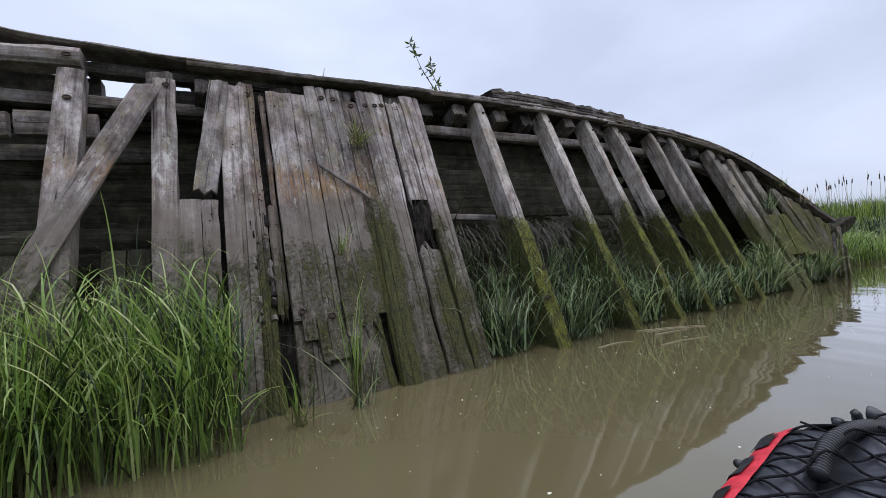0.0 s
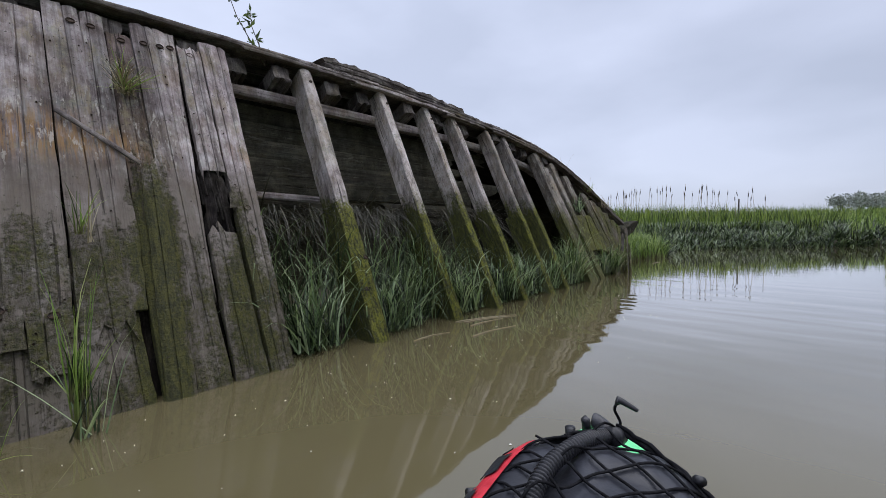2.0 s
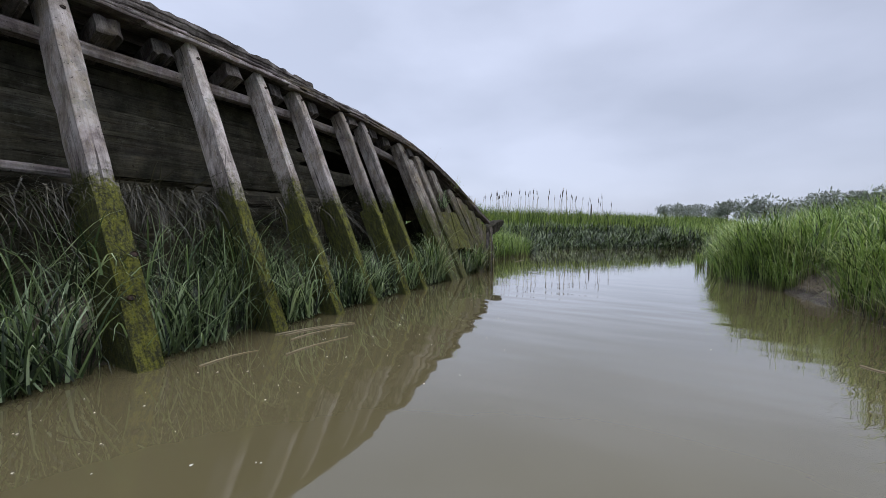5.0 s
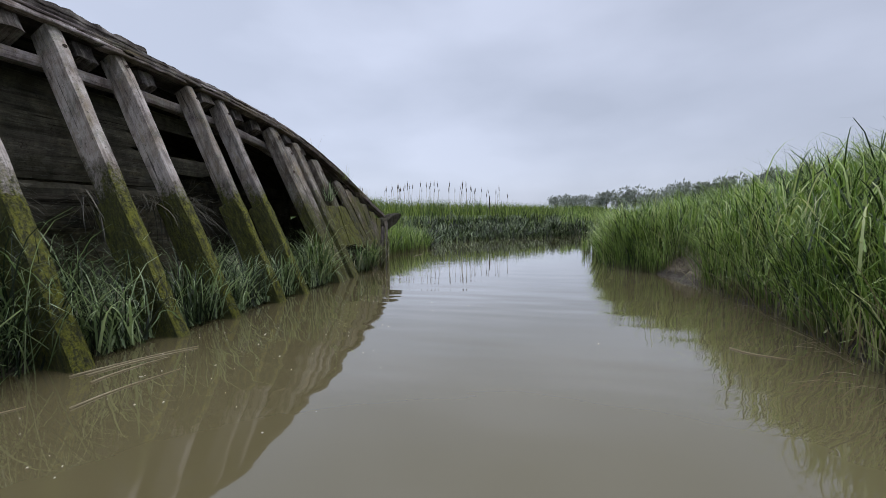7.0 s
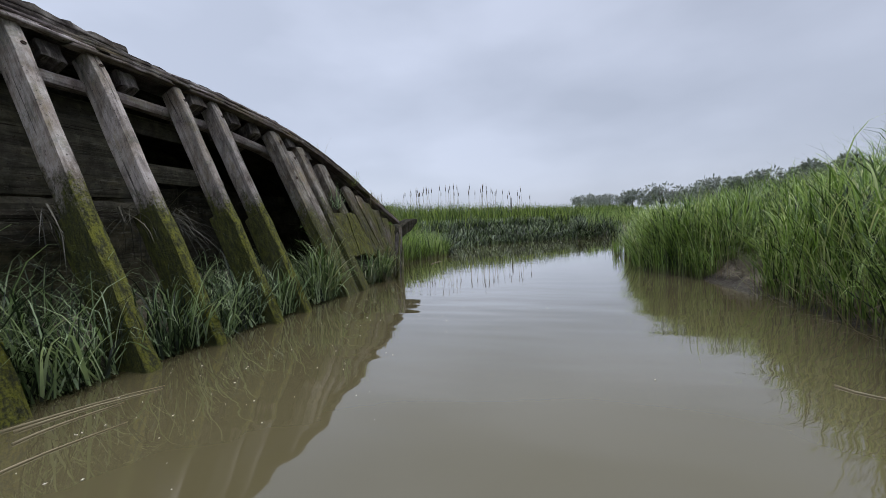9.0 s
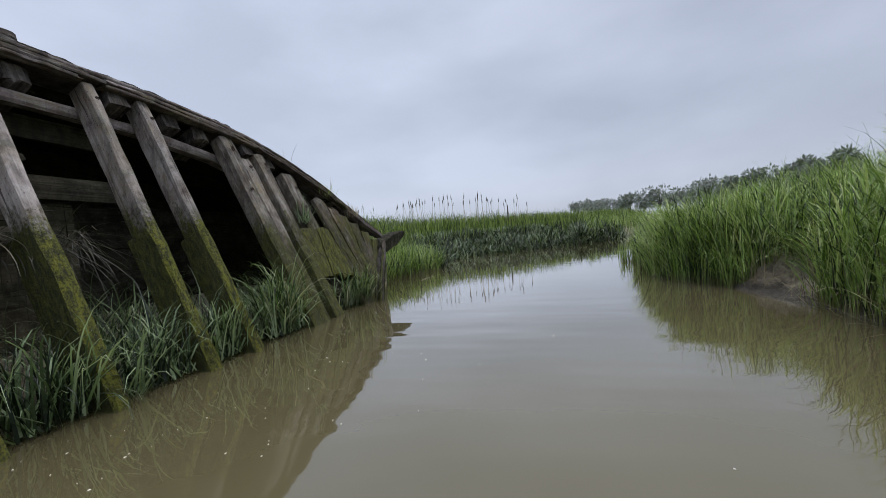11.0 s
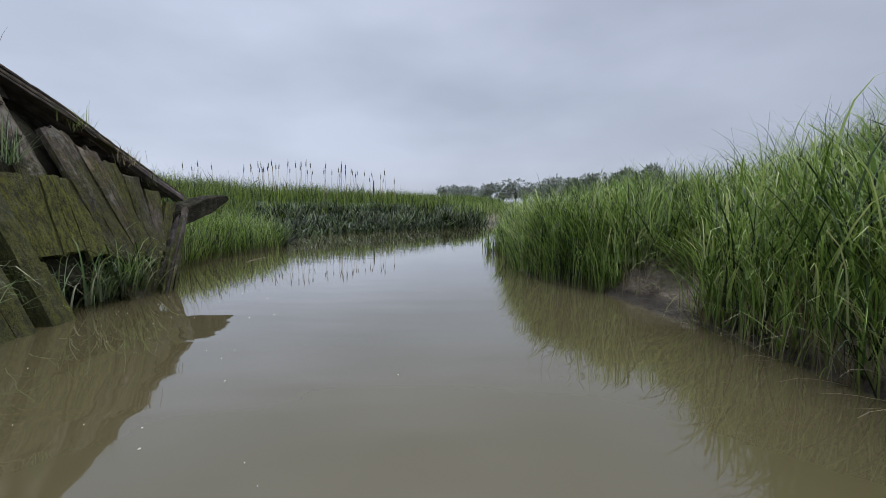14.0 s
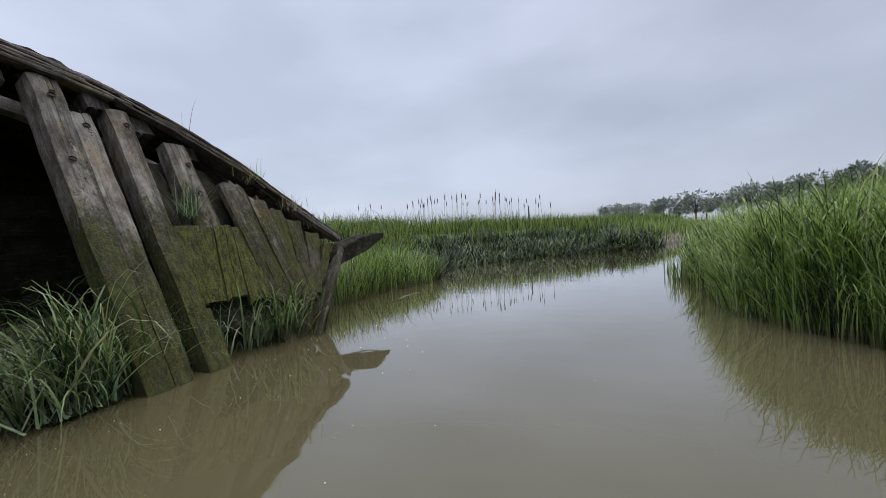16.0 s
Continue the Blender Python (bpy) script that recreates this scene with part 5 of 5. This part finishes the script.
def far_tree(name, at, h, w, seed):
    r = random.Random(seed)
    t = tagged(empty(name, Matrix.Translation(at)), "distant hazy grey-green tree with an uneven crown", "tree", "trees on the skyline")
    at = Vector(at)
    trunk = [at + Vector((r.gauss(0, 0.1), r.gauss(0, 0.1), h * f)) for f in (0, 0.25, 0.5, 0.8)]
    tube("trunk", trunk, h * 0.035, h * 0.012, M_BARK, t, 6)
    spots = []
    for _ in range(11):
        top = at + Vector((r.gauss(0, w * 0.28), r.gauss(0, w * 0.28), h * r.uniform(0.45, 0.9)))
        tube("limb", [trunk[r.choice((1, 2))], (trunk[2] + top) * 0.5, top], h * 0.012, h * 0.004, M_BARK, t, 4)
        rad = w * r.uniform(0.13, 0.24)
        for _ in range(95):
            v = Vector((r.gauss(0, 1), r.gauss(0, 1), r.gauss(0, 0.7)))
            spots.append((top + v.normalized() * rad * r.uniform(0.5, 1.1), v))
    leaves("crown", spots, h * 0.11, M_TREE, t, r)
    return t


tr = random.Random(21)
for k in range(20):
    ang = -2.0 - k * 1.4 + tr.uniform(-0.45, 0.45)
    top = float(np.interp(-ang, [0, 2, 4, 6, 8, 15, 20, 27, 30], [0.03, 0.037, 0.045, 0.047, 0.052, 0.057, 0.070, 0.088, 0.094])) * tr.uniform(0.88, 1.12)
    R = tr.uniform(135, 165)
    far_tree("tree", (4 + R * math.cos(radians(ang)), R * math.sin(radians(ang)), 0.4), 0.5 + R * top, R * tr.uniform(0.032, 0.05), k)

# foam specks and floating straw
fs = np.concatenate([np.stack([rng.uniform(-1, 8.5, 230), 2.35 - np.abs(rng.normal(0, 0.75, 230))], 1), np.stack([rng.uniform(11, 18, 420), rng.uniform(-0.3, 3.0, 420)], 1)])
fs = fs[shore(fs[:, 0], fs[:, 1]) < -0.05]
V, Q = [], []
for x, y in fs:
    r = float(np.clip(rng.lognormal(-5.75, 0.45), 0.002, 0.009))
    k = len(V)
    a0 = rng.uniform(0, 6.28)
    ring = [(x + math.cos(a0 + i * 0.7854) * r * (1 + 0.4 * math.sin(i * 2.3 + a0)), y + math.sin(a0 + i * 0.7854) * r * 0.8, 0.0015) for i in range(8)]
    V += ring + [(x, y, 0.005)] * 1
    for i in range(0, 8, 2):
        Q.append((k + i, k + i + 1, k + (i + 2) % 8, k + 8))
tagged(fast_mesh("foam_specks", np.array(V), np.array(Q), M_FOAM), "small white foam specks floating on the water", "foam", kind="stuff")
for k, (p, q) in enumerate([((3.29, 2.33), (3.83, 2.10)), ((2.95, 1.98), (3.48, 1.90)), ((3.2, 2.2), (3.62, 2.14)), ((4.49, -1.26), (4.30, -1.52)), ((3.27, 2.40), (3.84, 2.13)), ((2.6, 2.25), (2.95, 2.2)), ((9.9, 2.5), (10.5, 2.45))]):
    m = [Vector((p[0] + (q[0] - p[0]) * f + 0.02 * math.sin(f * 5 + k), p[1] + (q[1] - p[1]) * f + 0.03 * math.sin(f * 3.1), 0.003)) for f in (0, 0.25, 0.5, 0.75, 1)]
    tagged(tube("floating_straw", m, 0.007, 0.002, M_DRY, None, 5), "pale reed straw floating on the water", "straw", "floating straws")

# ---- the paddled boat's bow with its netted load ----
M_GREEN = mat_plain("green_boat_fabric", (0.10, 0.60, 0.22), (0.16, 0.72, 0.30), 14.0, 0.45, 0.1)
M_BAG = mat_plain("black_bag_vinyl", (0.016, 0.017, 0.022), (0.038, 0.040, 0.050), 7.0, 0.34, 0.5, Specular_IOR_Level=0.35)
M_RED = mat_plain("red_bag_fabric", (0.42, 0.014, 0.026), (0.60, 0.030, 0.050), 25.0, 0.6)
M_CORD = mat_plain("black_cord", (0.004, 0.004, 0.005), (0.012, 0.012, 0.014), 80.0, 0.8, 0.3, Specular_IOR_Level=0.12)
M_RUBBER = mat_plain("dull_black_rubber", (0.010, 0.010, 0.012), (0.030, 0.030, 0.035), 30.0, 0.45)
M_MARK = mat_plain("white_print", (0.7, 0.7, 0.7), (0.8, 0.8, 0.8), 30.0, 0.5)
BOAT = pose(0.46, 0.01, -0.02, 0, 0, 20.6)


def at_boat(r, s, z):
    return BOAT @ Vector((r, s, z))


def smooth_line(pts, per=4):
    """Points along a rounded curve through pts."""
    pts = [Vector(p) for p in pts]
    ext = [pts[0] * 2 - pts[1]] + pts + [pts[-1] * 2 - pts[-2]]
    out = []
    for a, b, c, d in zip(ext, ext[1:], ext[2:], ext[3:]):
        for i in range(per):
            f = i / per
            out.append(0.5 * (2 * b + (c - a) * f + (2 * a - 5 * b + 4 * c - d) * f * f + (3 * b - a - 3 * c + d) * f ** 3))
    return out + [pts[-1]]


kayak = tagged(empty("kayak", BOAT.copy()), "bright green inflatable kayak bow carrying netted black bags", "kayak")


def hull_ring(r):
    half = float(np.interp(r, [-1.5, -1.2, -0.5, 0.3, 0.7, 0.95, 1.12, 1.28, 1.36], [0.02, 0.22, 0.35, 0.35, 0.325, 0.255, 0.175, 0.07, 0.015]))
    rise = float(np.interp(r, [-1.5, -0.9, 0.5, 0.9, 1.1, 1.36], [0.12, 0.0, 0.0, 0.035, 0.075, 0.09]))
    return [at_boat(r, half * math.cos(a), 0.09 + rise + (0.165 if math.sin(a) > 0 else 0.13) * math.sin(a) * min(1, half / 0.13)) for a in [i * 6.28319 / 24 for i in range(24)]]


rs = list(np.linspace(-1.5, 1.36, 44))
vs = [p for r in rs for p in hull_ring(r)]
fs_ = [(i * 24 + k, (i + 1) * 24 + k, (i + 1) * 24 + (k + 1) % 24, i * 24 + (k + 1) % 24) for i in range(43) for k in range(24)]
fs_ += [tuple(range(24)), tuple(range(43 * 24, 44 * 24))[::-1]]
link_mesh("hull", vs, fs_, M_GREEN, kayak, None, True)
for side in (1, -1):
    tube("rub_strip", smooth_line([at_boat(r, side * (h + 0.004), z) for r, h, z in ((-0.9, 0.28, 0.10), (-0.3, 0.345, 0.10), (0.3, 0.35, 0.10), (0.7, 0.325, 0.115), (0.95, 0.255, 0.135), (1.12, 0.175, 0.165))]), 0.011, 0.009, M_RUBBER, kayak, 8, "dark rubber rubbing strip")


def load_top(r, s):
    """Height of the black bag's top."""
    f = max(0.0, 1 - abs((r - 0.59) / 0.44) ** 7.0) ** 0.5
    g = max(0.0, 1 - abs((s + 0.025) / float(np.interp(r, [0.75, 0.9, 1.02], [0.235, 0.205, 0.13]))) ** 2.4) ** 0.7
    fold = 0.020 * noise.noise(Vector((r * 6, s * 11, 0))) + 0.008 * noise.noise(Vector((r * 17, s * 23, 4)))
    return 0.235 + (0.178 + fold) * f * g


def heap(name, r0, r1, s0, s1, mat, parent, lift=0.0, n=26, label=""):
    vs, fs = [], []
    for i in range(n + 1):
        for j in range(n + 1):
            r, s = r0 + (r1 - r0) * i / n, s0 + (s1 - s0) * j / n
            vs.append(at_boat(r, s, load_top(r, s) + lift))
    fs += [(i * (n + 1) + j, (i + 1) * (n + 1) + j, (i + 1) * (n + 1) + j + 1, i * (n + 1) + j + 1) for i in range(n) for j in range(n)]
    m = len(vs)
    edge = [i * (n + 1) for i in range(n + 1)] + [n * (n + 1) + j for j in range(1, n + 1)] + [i * (n + 1) + n for i in range(n - 1, -1, -1)] + [j for j in range(n - 1, 0, -1)]
    vs += [vs[e] - Vector((0, 0, 0.06 if lift == 0 else 0.008)) for e in edge]
    fs += [(edge[k], edge[(k + 1) % len(edge)], m + (k + 1) % len(edge), m + k) for k in range(len(edge))]
    fs.append(tuple(range(m, len(vs))))
    return link_mesh(name, vs, fs, mat, parent, None, True, label)


bag = tagged(empty("dry_bag", BOAT @ Matrix.Translation((0.58, 0, 0.25))), "wet black vinyl dry bag strapped on the kayak deck", "bag")
heap("bag_body", 0.15, 1.03, -0.262, 0.212, M_BAG, bag, 0.0, 44)
for a, b in ((0.085, 0.105), (0.045, 0.062), (0.0, 0.022), (-0.07, -0.03)):
    heap("print_bar", 0.34, 0.43, a, b, M_MARK, bag, 0.004, 8, "plain white printed bar")

# a red and black bag along the edge: a wedge with a sloping outer face
roll = tagged(empty("red_bag", BOAT @ Matrix.Translation((0.8, 0.2, 0.28))), "red and black bag squeezed under the net", "bag")


def wedge(name, r0, r1, a0, a1, mat, parent, lift, label=""):
    """A stretch of a rounded ridge lying along the bow's edge; a0..a1 goes round it from inside over the top and down outside."""
    n, m = 14, 14
    vs, fs = [], []
    for i in range(n + 1):
        r = r0 + (r1 - r0) * i / n
        size = min(1.0, max(0.0, 1 - abs((r - 0.66) / 0.33) ** 5)) ** 0.5
        for j in range(m + 1):
            a = a0 + (a1 - a0) * j / m
            co, si = math.cos(a), math.sin(a)
            wide = 0.075 * math.copysign(abs(co) ** 0.7, co) * (0.6 + 0.4 * size)
            high = 0.115 * math.copysign(abs(si) ** 0.65, si) * (0.5 + 0.5 * size)
            puff = lift + 0.006 * noise.noise(Vector((r * 15, a * 2.5, 8)))
            vs.append(at_boat(r, 0.215 - 0.22 * (r - 0.62) + wide * (1 + puff * 9) - (0.07 if si > 0.6 else 0.0) * (si - 0.6), 0.270 + 0.03 * (r - 0.62) + high * (1 + puff * 9)))
    fs = [(i * (m + 1) + j, (i + 1) * (m + 1) + j, (i + 1) * (m + 1) + j + 1, i * (m + 1) + j + 1) for i in range(n) for j in range(m)]
    return link_mesh(name, vs, fs, mat, parent, None, True, label)


wedge("bag_body", 0.34, 0.975, -0.6, 3.9, M_BAG, roll, 0.0)
wedge("red_panel", 0.42, 0.955, 0.30, 1.12, M_RED, roll, 0.005, "red fabric panel")
for r0, r1, a0, a1 in ((0.46, 0.56, 0.45, 0.95), (0.63, 0.72, 0.40, 0.88), (0.78, 0.86, 0.50, 0.98), (0.88, 0.93, 0.32, 0.62)):
    wedge("black_patch", r0, r1, a0, a1, M_BAG, roll, 0.009, "grey-black patch on the red panel")

hose = tagged(empty("pump_hose", BOAT @ Matrix.Translation((0.85, 0.06, 0.42))), "black ribbed pump hose lying under the net", "hose")
line = smooth_line([at_boat(*p) for p in ((0.66, 0.135, 0.395), (0.76, 0.115, 0.418), (0.86, 0.066, 0.425), (0.94, 0.018, 0.412), (0.975, -0.008, 0.398))], 5)
tube("hose_core", line, 0.0145, 0.0145, M_RUBBER, hose, 12)
ring_mesh = None
for k in range(48):
    f = k / 47 * (len(line) - 1)
    i = min(int(f), len(line) - 2)
    c = line[i].lerp(line[i + 1], f - i)
    d = (line[i + 1] - line[i]).normalized()
    if ring_mesh is None:
        first = tube("hose_ring", [Vector((0, 0, -0.0020)), Vector((0, 0, 0.0020))], 0.0180, 0.0180, M_RUBBER, hose, 12)
        ring_mesh = first.data
    else:
        first = adopt(new("hose_ring", ring_mesh), hose)
    first.matrix_basis = Matrix.Translation(c) @ d.to_track_quat("Z", "Y").to_matrix().to_4x4()
tube("hose_cuff", [at_boat(0.955, -0.006, 0.408), at_boat(0.995, -0.026, 0.396)], 0.023, 0.021, M_RUBBER, hose, 12)
valve = tagged(empty("pump_fitting", BOAT @ Matrix.Translation((1.0, 0.02, 0.40))), "black rubber pump fitting with a rounded cap", "pump fitting")
tube("fitting_body", smooth_line([at_boat(0.975, -0.004, 0.405), at_boat(0.985, 0.012, 0.415), at_boat(0.99, 0.026, 0.424), at_boat(0.992, 0.032, 0.425)], 3), 0.021, 0.016, M_RUBBER, valve, 12)
tube("side_valve", [at_boat(1.02, 0.046, 0.385), at_boat(1.02, 0.050, 0.408), at_boat(1.02, 0.056, 0.414)], 0.013, 0.009, M_RUBBER, valve, 9)
tube("valve_stub", [at_boat(1.005, 0.085, 0.36), at_boat(1.005, 0.086, 0.392)], 0.011, 0.013, M_RUBBER, valve, 9)
hook = tagged(empty("bent_hook", BOAT @ Matrix.Translation((0.985, -0.02, 0.4))), "black bent rod with a rubber tip", "hook")
tube("rod", smooth_line([at_boat(*p) for p in ((0.985, -0.024, 0.405), (0.99, -0.026, 0.416), (0.99, -0.027, 0.430), (0.99, -0.021, 0.444), (0.99, -0.015, 0.457), (0.99, -0.018, 0.470), (0.99, -0.026, 0.476))]), 0.0034, 0.0034, M_CORD, hook, 8)
tube("rubber_tip", smooth_line([at_boat(0.99, -0.021, 0.482), at_boat(0.99, -0.027, 0.481), at_boat(0.99, -0.042, 0.474), at_boat(0.99, -0.059, 0.465), at_boat(0.99, -0.064, 0.462)], 3), 0.0095, 0.0040, M_RUBBER, hook, 10)
tube("tip_collar", [at_boat(0.99, -0.018, 0.480), at_boat(0.99, -0.021, 0.479)], 0.0115, 0.0115, M_RUBBER, hook, 10)


def net_top(r, s):
    """Height of the stretched net over all the load."""
    ridge = 0.225 - 0.22 * (r - 0.62)
    over = 0.0
    if 0.33 < r < 0.985:
        over = 0.385 + 0.02 * (r - 0.62) - 2.2 * max(0.0, s - ridge) ** 1.2 - 0.35 * max(0.0, ridge - 0.06 - s)
    hose_z = 0.452 - 2.5 * abs((r - 0.62) * 0.46 + (s - 0.16)) if 0.68 < r < 1.0 else 0.0
    return max(load_top(r, s), over, hose_z, 0.262) + 0.007


net = tagged(empty("cargo_net", BOAT @ Matrix.Translation((0.6, 0, 0.4))), "black knotted cargo net stretched over the bags", "net")
inside = lambda r, s: 0.21 < r < 1.0 and abs(s + 0.005) < float(np.interp(r, [0.2, 0.6, 0.8, 0.92, 1.0], [0.31, 0.30, 0.275, 0.19, 0.03]))
for fam in (1, -1):
    for k in range(-9, 20):
        line = []
        for f in np.linspace(-0.31, 0.31, 50):
            r = 0.25 + 0.078 * k + fam * f * 0.85 + 0.010 * math.sin(f * 20 + k)
            if inside(r, f):
                line.append(at_boat(r, f, net_top(r, f)))
        for _ in range(3):
            line = [line[0]] + [(a + b * 2 + c) / 4 for a, b, c in zip(line, line[1:], line[2:])] + [line[-1]] if len(line) > 4 else []
        if len(line) > 4:
            tube("cord", line, 0.0030, 0.0030, M_CORD, net, 5)
for side, pts in ((1, ((0.985, 0.0, 0.405), (0.955, 0.09, 0.385), (0.91, 0.17, 0.360), (0.80, 0.262, 0.30), (0.60, 0.298, 0.265), (0.25, 0.308, 0.258))), (-1, ((0.985, -0.022, 0.413), (0.955, -0.085, 0.392), (0.91, -0.16, 0.355), (0.87, -0.215, 0.318), (0.78, -0.27, 0.280), (0.58, -0.302, 0.262), (0.25, -0.312, 0.256)))):
    edge = smooth_line([at_boat(*p) for p in pts], 5)
    tube("edge_cord", edge, 0.0065, 0.0065, M_CORD, net, 7)
    tube("edge_cord", [p + Vector((0.004 * math.sin(i * 1.7), 0.004 * math.cos(i * 1.7), 0.010)) for i, p in enumerate(edge)], 0.0050, 0.0050, M_CORD, net, 6)
for r, s, z in ((0.905, -0.165, 0.36), (0.865, -0.222, 0.325), (0.82, -0.25, 0.305), (0.80, 0.268, 0.30)):
    tube("net_clip", [at_boat(r, s, z - 0.012), at_boat(r, s * 1.03, z + 0.012), at_boat(r - 0.012, s * 1.06, z + 0.016)], 0.012, 0.010, M_RUBBER, net, 8, "black plastic clip")
